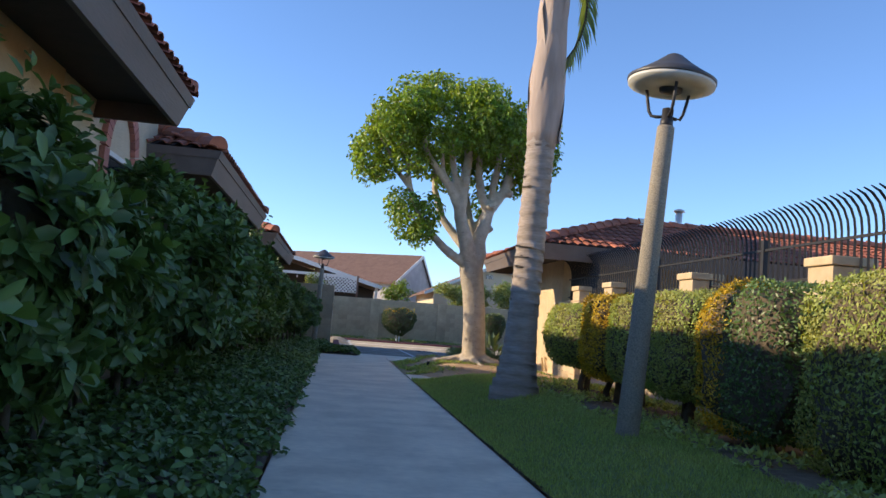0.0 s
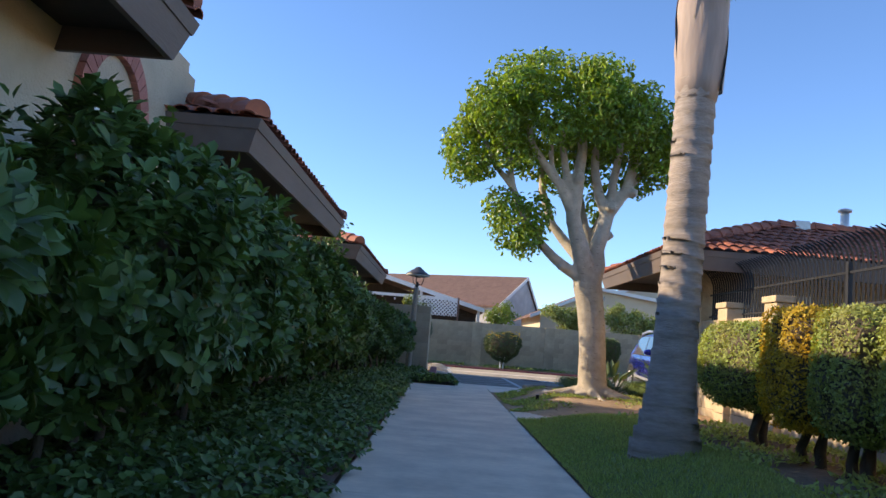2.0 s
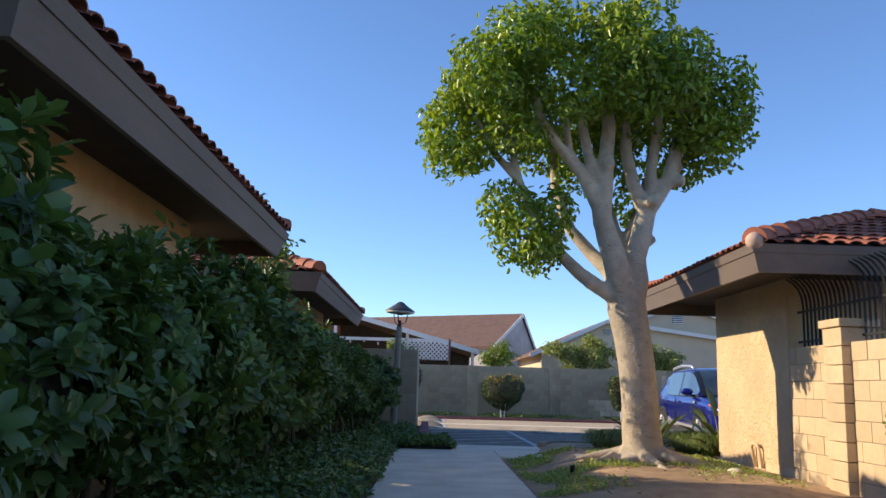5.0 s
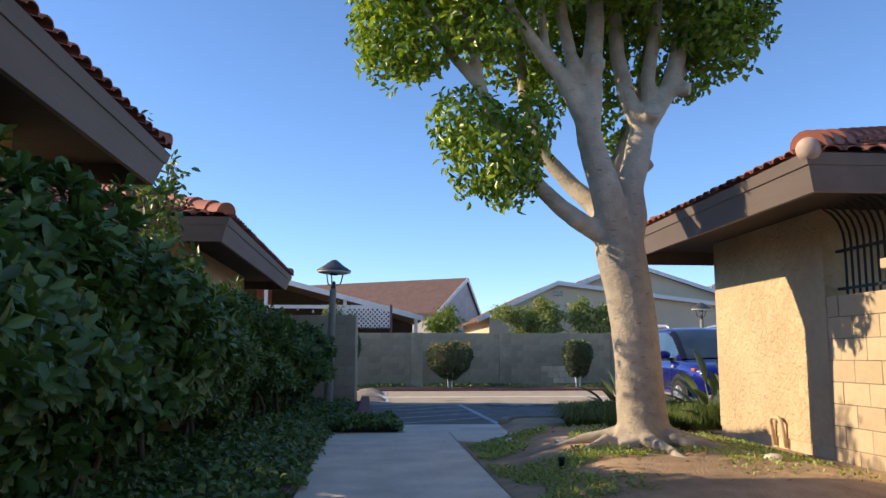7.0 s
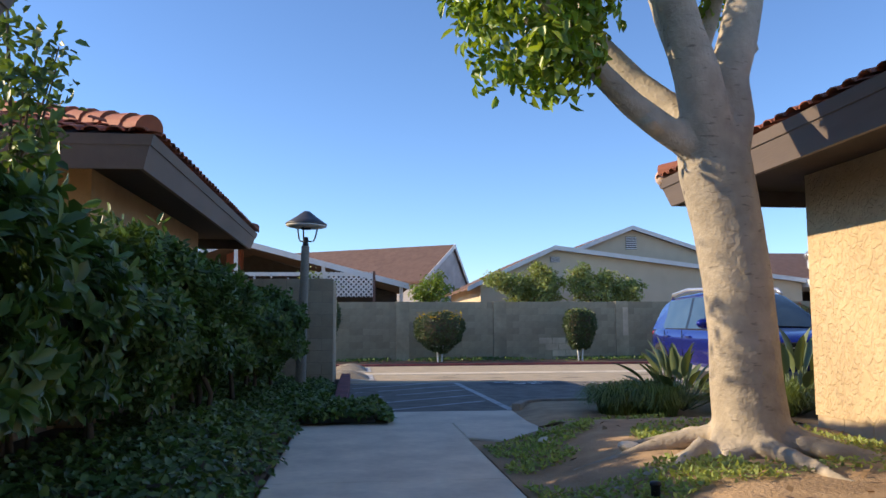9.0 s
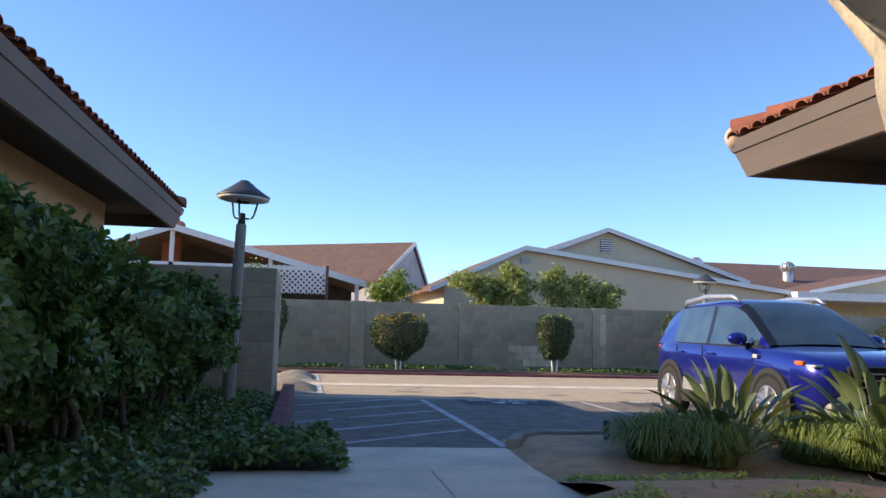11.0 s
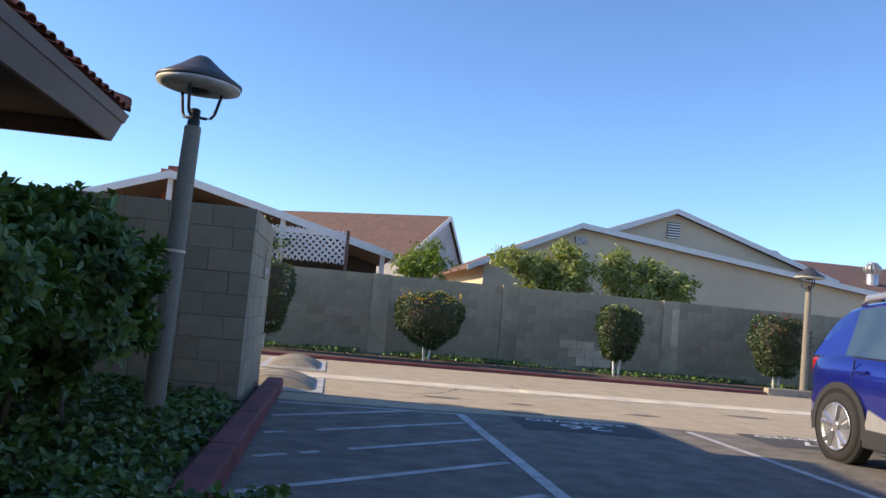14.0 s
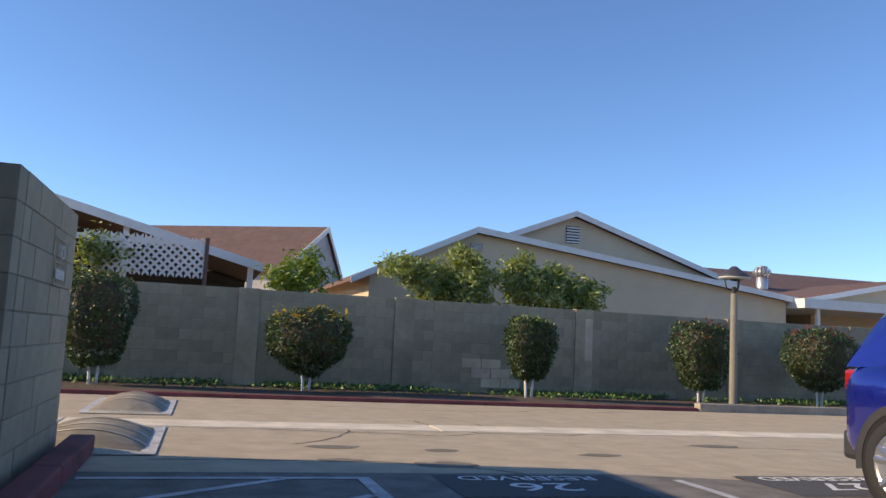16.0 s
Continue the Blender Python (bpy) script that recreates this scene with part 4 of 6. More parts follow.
# ---- speed humps and lettering on the road ----


def hump(x0, x1, y0, y1, label):
    """A low mound across the lane, edged and striped in worn white paint."""
    h = thing("speed_hump", label=label, category="speed hump")
    xs = np.linspace(x0, x1, 15)
    prof = [0.135 * math.sin(math.pi * i / 14) ** 0.8 if 0 < i < 14 else 0 for i in range(15)]
    n = 12

    def height(y):
        f = (y - y0) / (y1 - y0)
        return smooth(0, 0.22, min(f, 1 - f))

    V, F = [], []
    for j in range(n + 1):
        y = y0 + (y1 - y0) * j / n
        V += [(float(x), y, -0.008 + z * height(y)) for x, z in zip(xs, prof)]
    for j in range(n):
        F += [(j * 15 + i, j * 15 + i + 1, j * 15 + i + 16, j * 15 + i + 15) for i in range(14)]
    data_ob("mound", V, F, HUMPTOP, h, True)
    for k in range(5):
        yy = y0 + 0.06 + (y1 - y0 - 0.12) * k / 4
        w = 0.075 if k == 0 else 0.042
        V = [(float(x), yy + d, -0.003 + z * height(yy + d)) for x, z in zip(xs, prof) for d in (-w, w)]
        data_ob("stripe", V, [(2 * i, 2 * i + 2, 2 * i + 3, 2 * i + 1) for i in range(14)], HUMPPAINT, h)
    for xx in (x0 - 0.02, x1 + 0.03):
        stripe([(xx, y0), (xx, y1)], 0.12, h, z=-0.002)
    return h


HUMPTOP = material("hump_asphalt", (0.30, 0.255, 0.185), (0.38, 0.32, 0.235), 14, 0.92, 0.4, 200, stain=0.3)
HUMPPAINT = material("worn_paint", (0.60, 0.55, 0.45), (0.42, 0.37, 0.29), 28, 0.85, 0.2, 120, stain=0.3)
hump(-0.02, 0.96, 29.1, 31.05, "asphalt speed hump with worn white curved stripes")
hump(0.12, 0.96, 32.25, 34.4, "asphalt speed hump across the far lane, white stripes")
OILSTAIN = material("oil_stain", (0.17, 0.145, 0.11), (0.26, 0.22, 0.165), 9, 0.85, 0.3, 150)
for k, (x, y, a, b) in enumerate(((2.55, 29.75, 0.24, 0.12), (3.55, 29.6, 0.16, 0.10), (3.35, 28.75, 0.28, 0.16), (2.5, 28.95, 0.2, 0.09), (5.1, 29.4, 0.22, 0.10), (6.9, 30.2, 0.3, 0.12))):
    rim = [(a * math.cos(q / 16 * 6.283) * (1 + 0.5 * noise.noise(Vector((q * 0.7, k, 0)))), b * math.sin(q / 16 * 6.283) * (1 + 0.5 * noise.noise(Vector((q * 0.7, k, 5)))), 0) for q in range(16)]
    o = data_ob("oil_stain", rim, [tuple(range(16))], OILSTAIN)
    o.location = (x, y, -0.0085)
    tagged(o, "dark worn oil stain on tan asphalt", "stain", "oil stains on the lane", "structure")
for xc, num in ((3.78, "26"), (6.4, "27")):
    r = thing("reserved_marking", (xc, 27.78, 0), 180, "white stencilled reserved bay number on black patch", "road marking", "bay numbers", "structure")
    data_ob("patch", [(-0.72, -0.42, 0.0), (0.72, -0.42, 0.0), (0.72, 0.45, 0.0), (-0.72, 0.45, 0.0)], [(0, 1, 2, 3)], BLACKTOP, r)
    lettering("letters", "RESERVED", Matrix.Translation((0, -0.27, 0.004)), 0.25, WHITETRIM, r)
    lettering("number", num, Matrix.Translation((0, 0.08, 0.004)) @ Matrix.Diagonal((1.3, 1, 1, 1)), 0.42, WHITETRIM, r)

# ---- lamps ----


def lamp(at, lean, scale, label):
    e = thing("street_lamp", at, 0, label, "street lamp", "cone lamps")
    e.matrix_world = Matrix.Translation(at) @ Euler((0, radians(lean), 0)).to_matrix().to_4x4() @ Matrix.Diagonal((scale, scale, scale, 1))
    part("post", lathe(bmesh.new(), [(0.088, -0.12), (0.088, 0.0), (0.082, 0.8), (0.074, 1.7), (0.067, 2.44), (0.06, 2.45)], 20), POST, e)
    if "ivy" in label:
        part("band", lathe(bmesh.new(), [(0.080, 1.405), (0.082, 1.41), (0.082, 1.425), (0.079, 1.43)], 20), CONCRETE, e, "pale ring where two castings meet")
    part("collar", lathe(bmesh.new(), [(0.05, 2.43), (0.05, 2.5), (0.044, 2.505), (0.044, 2.59), (0.02, 2.6)], 16), BLACKMETAL, e)
    for k in range(3):
        a = radians(20 + 120 * k)
        c, s = math.cos(a), math.sin(a)
        prof = [(0.03, 2.53), (0.09, 2.53), (0.13, 2.54), (0.155, 2.58), (0.175, 2.66), (0.195, 2.76)]
        data_ob("arm", *tube([(r * c, r * s, z) for r, z in prof], [0.013] * 6, 8), BLACKMETAL, e, True)
    part("reflector", lathe(bmesh.new(), [(0.09, 2.77), (0.10, 2.75), (0.25, 2.755), (0.335, 2.775), (0.338, 2.80), (0.32, 2.805)], 36), LAMPDISC, e, "pale enamel underside")
    part("bulb_plate", lathe(bmesh.new(), [(0.02, 2.72), (0.085, 2.73), (0.09, 2.765)], 20), GREYPLASTIC, e)
    part("shade", lathe(bmesh.new(), [(0.335, 2.80), (0.345, 2.805), (0.345, 2.825), (0.25, 2.885), (0.15, 2.955), (0.07, 3.02), (0.045, 3.035), (0.0, 3.04)], 36), LAMPROOF, e, "dark cone-shaped metal hood")
    return e


lamp((2.67, 7.68, 0.17), 4.2, 1.0, "aggregate concrete lamp post with dark cone hood, leaning slightly")
lamp((-0.16, 25.72, 0.02), 1.5, 0.925, "grey aggregate lamp post with cone hood in the ivy")
lamp((11.12, 35.7, 0.0), 0.0, 0.9, "lamp post with cone hood by the far wall")

# ---- palm ----
palm = thing("palm_tree", (2.525, 10.9, 0.12), 0, "tall palm with grey ringed trunk and peeling sheath", "palm tree")
zs, P, R = 0.0, [], []
rnd = random.Random(4)
z = -0.15
while z < 3.05:
    flare = 0.30 if z < 0.0 else 0.162 + 0.135 * math.exp(-z / 0.38)
    x = 0.036 * z
    P += [(x, 0, z), (x, 0, z + 0.10), (x, 0, z + 0.125)]
    k = 0.3 + 0.7 * smooth(0.6, 1.2, z)
    R += [flare + 0.007 * k, flare - 0.004 * k, flare + 0.010 * k]
    z += 0.13 + rnd.uniform(-0.015, 0.02)
data_ob("trunk", *tube(P, R, 22, True, 0.03, 2), PALMBARK, palm, True)
P = [(0.11, 0, 2.96), (0.118, 0, 3.15), (0.13, 0.01, 3.4), (0.145, 0.01, 3.8), (0.155, 0, 4.3), (0.17, 0, 4.8), (0.2, 0, 6.3)]
data_ob("crownshaft", *tube(P, [0.165, 0.185, 0.212, 0.205, 0.175, 0.155, 0.12], 22, True, 0.12, 9), PALMSHEATH, palm, True, "peeling dry tan sheath")
for k in range(9):
    a = k * 2.4
    zz = 3.05 + 0.26 * k
    c, s = math.cos(a), math.sin(a)
    V = []
    for i in range(7):
        f = i / 6
        r = 0.208 - 0.010 * (zz - 3.05) / 0.26 + 0.022 * math.sin(f * 3.1)
        w = 0.7 * (1 - f ** 1.6) + 0.03
        for d in (-w, 0, w):
            aa = a + d
            V.append((0.03 + 0.03 * zz + r * math.cos(aa), r * math.sin(aa), zz + f * 0.75))
    F = [(3 * i + j, 3 * i + j + 1, 3 * i + j + 4, 3 * i + j + 3) for i in range(6) for j in range(2)]
    data_ob("sheath_flap", V, F, PALMSHEATH, palm, True)
rng = np.random.default_rng(5)
for k in range(13):
    a = k * 2.399
    droop = 0.5 + 0.5 * (k / 13)
    pts = []
    p = np.array([0.2, 0, 6.3])
    el = radians(75 - 62 * (k / 12))
    if k == 11:
        a, el, droop, p = 0.15, radians(-48), 0.35, np.array([0.2, 0, 5.7])
    for i in range(12):
        pts.append(tuple(p))
        p = p + 0.2 * np.array([math.cos(a) * math.cos(el), math.sin(a) * math.cos(el), math.sin(el)])
        el -= 0.13 + 0.09 * droop
    fr = data_ob("frond", *tube(pts, [0.03 - 0.0022 * i for i in range(12)], 6), TWIG if k > 10 else TUFTLEAF, palm, True)
    LP, LD, LT = [], [], []
    V, F = [], []
    for i in range(1, 12):
        for sub in range(5):
            f = sub / 5
            q = np.array(pts[i]) * (1 - f) + np.array(pts[min(i + 1, 11)]) * f
            t = np.array(pts[min(i + 1, 11)]) - np.array(pts[i - 1])
            t /= np.linalg.norm(t)
            side = np.cross(t, [0, 0, 1])
            side /= np.linalg.norm(side) + 1e-6
            for sg in (-1, 1):
                d = side * sg * 0.75 + t * 0.45 + np.array([0, 0, -0.35 - 0.3 * rng.random()])
                d /= np.linalg.norm(d)
                L = 0.5 * (1 - abs(i - 5.5) / 9) * rng.uniform(0.8, 1.1)
                w = np.cross(d, t)
                w = w / (np.linalg.norm(w) + 1e-6) * 0.014
                dr = np.array([0, 0, -0.18 * L])
                b = len(V)
                V += [tuple(q - w), tuple(q + w), tuple(q + d * L * 0.6 + w), tuple(q + d * L * 0.6 - w), tuple(q + d * L + dr)]
                F += [(b, b + 1, b + 2, b + 3), (b + 3, b + 2, b + 4)]
    data_ob("leaflets", V, F, TUFTLEAF, fr)

# ---- ficus ----
tree = thing("ficus_tree", (0, 0, 0), 0, "pruned ficus with smooth pale trunk and glossy crown", "tree")
trunk = [(3.36, 18.32, -0.1), (3.34, 18.31, 0.1), (3.30, 18.3, 0.3), (3.27, 18.3, 0.6), (3.26, 18.3, 0.95), (3.23, 18.3, 1.33), (3.18, 18.3, 1.7), (3.11, 18.3, 2.08), (3.07, 18.3, 2.36), (3.08, 18.3, 2.46)]
limbs = [tube(trunk, [0.29, 0.265, 0.25, 0.236, 0.228, 0.228, 0.232, 0.25, 0.22, 0.12], 22, True, 0.05, 3)]


def limb(pts, r0, r1, seed, sides=14):
    n = len(pts)
    return tube(pts, [r0 + (r1 - r0) * (i / (n - 1)) ** 0.8 for i in range(n)], sides, True, 0.08, seed)


main = [
    ([(3.12, 18.3, 1.98), (2.95, 18.24, 2.2), (2.71, 18.2, 2.34), (2.49, 18.18, 2.49), (2.3, 18.15, 2.66), (2.1, 18.12, 2.86), (1.88, 18.1, 3.2), (1.68, 18.05, 3.66), (1.58, 18.0, 4.15), (1.4, 18.0, 4.6)], 0.122, 0.045),
    ([(3.12, 18.28, 1.95), (3.03, 18.2, 2.33), (2.92, 18.12, 2.69), (2.82, 18.08, 2.96), (2.75, 18.05, 3.24), (2.78, 18.02, 3.63), (2.79, 18.0, 3.9), (2.83, 17.98, 4.36), (2.8, 17.95, 4.8)], 0.19, 0.08),
    ([(3.13, 18.32, 1.95), (3.25, 18.32, 2.45), (3.22, 18.3, 2.72), (3.30, 18.28, 3.0), (3.38, 18.27, 3.35), (3.52, 18.25, 3.56), (3.67, 18.25, 3.78), (3.76, 18.25, 4.1), (3.81, 18.25, 4.4), (3.9, 18.2, 4.8)], 0.185, 0.07),
    ([(3.30, 18.28, 3.1), (3.34, 18.25, 3.35), (3.19, 18.2, 3.66), (3.1, 18.18, 4.08), (3.08, 18.15, 4.5)], 0.12, 0.07),
    ([(2.75, 18.06, 3.1), (2.70, 18.02, 3.32), (2.48, 17.95, 3.73), (2.22, 17.9, 4.02), (1.96, 17.85, 4.35), (1.85, 17.8, 4.7)], 0.11, 0.055),
    ([(3.1, 18.45, 2.2), (2.98, 18.68, 2.6), (2.78, 18.85, 2.85), (2.5, 18.95, 3.2), (2.3, 19.0, 3.8), (2.25, 19.0, 4.5)], 0.13, 0.06),
    ([(3.2, 18.45, 2.4), (3.15, 18.75, 2.85), (3.05, 18.95, 3.4), (2.95, 19.1, 4.0), (2.9, 19.2, 4.6)], 0.12, 0.06),
    ([(3.45, 18.28, 3.45), (3.42, 18.2, 3.85), (3.5, 18.15, 4.38), (3.52, 18.1, 4.8)], 0.085, 0.06),
    ([(2.76, 18.04, 3.5), (2.6, 18.0, 3.85), (2.5, 18.0, 4.35), (2.45, 18.0, 4.8)], 0.085, 0.055),
    ([(1.68, 18.05, 3.66), (1.4, 18.02, 3.95), (1.21, 18.0, 4.3), (1.0, 18.0, 4.6)], 0.065, 0.03),
    ([(2.48, 17.95, 3.73), (2.32, 18.0, 4.05), (2.28, 18.0, 4.5)], 0.07, 0.045),
    ([(2.15, 18.12, 2.82), (1.9, 18.2, 3.0), (1.65, 18.25, 3.12)], 0.05, 0.025),
    ([(3.67, 18.25, 3.78), (3.95, 18.4, 4.1), (4.2, 18.5, 4.5)], 0.07, 0.035),
    ([(3.15, 18.75, 2.85), (3.4, 18.9, 3.4), (3.6, 18.9, 4.1), (3.7, 18.9, 4.6)], 0.085, 0.05),
]
for k, (pts, a, b) in enumerate(main):
    limbs.append(limb(pts, a, b, k + 10))
# stubs and knuckles of old pruning cuts
for c, d, r in (((2.79, 18.0, 3.85), (0.02, -0.15, 0.03), 0.10), ((3.42, 18.2, 3.42), (-0.02, -0.16, 0.04), 0.09), ((3.38, 18.5, 2.95), (0.14, -0.02, 0.10), 0.085), ((3.75, 18.22, 3.75), (0.10, -0.06, -0.02), 0.085),
                ((2.2, 18.1, 2.8), (-0.05, -0.10, -0.04), 0.05), ((2.62, 18.19, 2.40), (-0.02, -0.08, -0.09), 0.07), ((1.66, 18.0, 4.1), (-0.02, -0.12, 0.02), 0.07)):
    p, q = Vector(c), Vector(c) + Vector(d)
    limbs.append(tube([tuple(p), tuple((p + q) / 2), tuple(q)], [r, r, r * 0.85], 12))
rnd = random.Random(11)
for k in range(15):
    a = 2 * math.pi * k / 15 + rnd.uniform(-0.25, 0.25)
    L = rnd.uniform(0.5, 1.35) + (0.3 if math.cos(a + 0.6) < -0.4 else 0)
    pts, rad = [], []
    x, y = 3.33 + 0.16 * math.cos(a), 18.31 + 0.16 * math.sin(a)
    for i in range(12):
        f = i / 11
        zz = rise(x, y) + 0.10 * (1 - f) ** 5 + 0.004 - 0.07 * f ** 2 + 0.02 * math.sin(7 * f + k)
        pts.append((x, y, zz))
        rad.append(0.058 * (1 - f) ** 1.2 + 0.024)
        a += rnd.uniform(-0.45, 0.45)
        x += L / 11 * math.cos(a)
        y += L / 11 * math.sin(a)
    limbs.append(tube(pts, rad, 9, True, 0.2, k))
wood = data_ob("trunk", *join(limbs), BARK, tree, True)
mod = wood.modifiers.new("knit", "REMESH")
mod.mode, mod.voxel_size, mod.use_smooth_shade = "VOXEL", 0.024, True
mod = wood.modifiers.new("grow", "SMOOTH")
mod.factor, mod.iterations = 0.5, 9
rng = np.random.default_rng(21)
clumps = []
lobe = random.Random(8)
for c, r, m in (((2.5, 18.3, 5.02), (1.22, 1.35, 0.74), 22), ((1.34, 18.1, 4.55), (0.48, 0.66, 0.66), 9), ((3.72, 18.3, 4.82), (0.74, 1.0, 0.6), 12)):
    for k in range(m):
        a, e = k * 2.4 + lobe.uniform(-0.3, 0.3), math.asin(min(1, max(-0.35, -0.35 + 1.35 * (k + 0.5) / m)))
        q = lobe.uniform(0.27, 0.58)
        clumps.append(((c[0] + r[0] * math.cos(a) * math.cos(e), c[1] + r[1] * math.sin(a) * math.cos(e), c[2] + r[2] * math.sin(e) + lobe.uniform(-0.12, 0.1)), (q, q, q * 0.9), int(2300 * q * q)))
clumps += [((1.80, 18.15, 3.05), (0.46, 0.46, 0.46), 780), ((1.95, 18.0, 2.72), (0.26, 0.3, 0.26), 220), ((1.55, 18.2, 3.35), (0.36, 0.4, 0.30), 420), ((2.05, 18.1, 2.85), (0.25, 0.28, 0.24), 220),
           ((4.45, 18.4, 4.5), (0.36, 0.4, 0.36), 380), ((0.85, 18.1, 4.1), (0.36, 0.4, 0.40), 420), ((2.5, 18.3, 5.0), (1.1, 1.1, 0.5), 2200),
           ((4.25, 18.3, 4.25), (0.34, 0.4, 0.34), 420), ((3.95, 18.55, 4.02), (0.26, 0.3, 0.26), 260), ((4.0, 18.0, 4.35), (0.34, 0.36, 0.3), 380), ((0.75, 18.1, 4.35), (0.32, 0.4, 0.4), 420),
           ((1.05, 17.9, 3.95), (0.28, 0.32, 0.24), 280), ((1.6, 17.7, 4.15), (0.36, 0.34, 0.28), 380), ((2.2, 19.2, 4.4), (0.5, 0.4, 0.34), 520), ((2.9, 19.35, 4.4), (0.55, 0.4, 0.36), 560),
           ((3.5, 19.2, 4.3), (0.45, 0.4, 0.4), 460), ((2.6, 18.9, 4.0), (0.34, 0.3, 0.26), 260), ((3.3, 19.0, 3.6), (0.26, 0.25, 0.3), 200), ((2.15, 17.9, 3.25), (0.22, 0.25, 0.3), 240),
           ((2.35, 17.35, 4.6), (0.4, 0.3, 0.34), 420), ((3.15, 17.3, 4.62), (0.42, 0.3, 0.32), 420), ((1.25, 17.5, 4.9), (0.4, 0.36, 0.4), 420), ((4.35, 18.0, 4.75), (0.36, 0.4, 0.4), 400),
           ((1.6, 18.1, 5.35), (0.4, 0.4, 0.36), 420), ((3.1, 18.1, 5.75), (0.4, 0.4, 0.32), 420), ((2.1, 18.2, 5.85), (0.36, 0.36, 0.28), 340)]
for k, (c, r, n) in enumerate(clumps):
    p, d = lump_points(rng, n, c, r, 2.2, 0.16, 0.16)
    V, q, t = leaves(rng, p, d * 0.9 + np.array([0, 0, 0.35]), 0.095, 0.056, 0.25, 0.65, 1.0)
    leaf_ob("foliage", V, q, t, TREELEAF, tree, "stuff")

# ---- large-leaved hedge along the houses ----


def whorls(rng, tips, dirs, m, length, width):
    """Leaves in loose rosettes round the shoot tips, cupped along dirs."""
    n = len(tips)
    ax = dirs + rng.normal(0, 0.28, (n, 3))
    ax /= np.linalg.norm(ax, axis=1)[:, None]
    a = np.cross(ax, rng.normal(0, 1, (n, 3)))
    a /= np.linalg.norm(a, axis=1)[:, None]
    b = np.cross(ax, a)
    ang = (np.arange(m) * 2.4)[None, :] + rng.normal(0, 0.25, (n, m))
    up = (0.95 - 1.05 * np.arange(m) / m)[None, :] + rng.normal(0, 0.15, (n, m))
    rad = a[:, None] * np.cos(ang)[..., None] + b[:, None] * np.sin(ang)[..., None]
    t = rad * np.cos(up)[..., None] + ax[:, None] * np.sin(up)[..., None]
    nr = ax[:, None] * np.cos(up)[..., None] - rad * np.sin(up)[..., None]
    base = tips[:, None] - ax[:, None] * (0.055 * np.arange(m) / m)[None, :, None]
    t, nr, base = t.reshape(-1, 3), nr.reshape(-1, 3), base.reshape(-1, 3)
    s = np.cross(nr, t)
    L = (length * rng.uniform(0.6, 1.2, len(t)))[:, None]
    W = (width * rng.uniform(0.75, 1.15, len(t)))[:, None]
    f = W * 0.16
    V = np.stack([base, base + t * L * 0.36 + s * W * 0.40 + nr * f, base + t * L * 0.72 + s * W * 0.46 + nr * f * 0.4, base + t * L - nr * L * 0.14,
                  base + t * L * 0.72 - s * W * 0.46 + nr * f * 0.4, base + t * L * 0.36 - s * W * 0.40 + nr * f, base + t * L * 0.55 - nr * f * 0.4], 1).reshape(-1, 3)
    o = (np.arange(len(t)) * 7)[:, None]
    return V, np.concatenate([o + np.array([[0, 1, 2, 6]]), o + np.array([[0, 6, 4, 5]])], 0), np.concatenate([o + np.array([[6, 2, 3]]), o + np.array([[6, 3, 4]])], 0)


rng = np.random.default_rng(31)
shrubs = [(-1.45, 2.2, 1.74, 0.9), (-1.36, 3.8, 1.70, 0.85), (-1.18, 5.35, 1.74, 0.8), (-1.42, 6.95, 1.55, 0.9), (-1.2, 8.55, 1.78, 0.8), (-1.16, 10.1, 1.84, 0.85),
          (-1.44, 11.75, 1.64, 0.85), (-1.36, 13.2, 1.80, 0.85), (-1.30, 14.7, 1.88, 0.85), (-1.26, 16.3, 1.76, 0.85), (-1.34, 17.9, 1.68, 0.85), (-1.32, 19.3, 1.74, 0.8),
          (-1.25, 20.6, 1.66, 0.75), (-1.08, 21.9, 1.52, 0.75), (-0.92, 23.2, 1.43, 0.72), (-0.72, 24.5, 1.42, 0.68)]
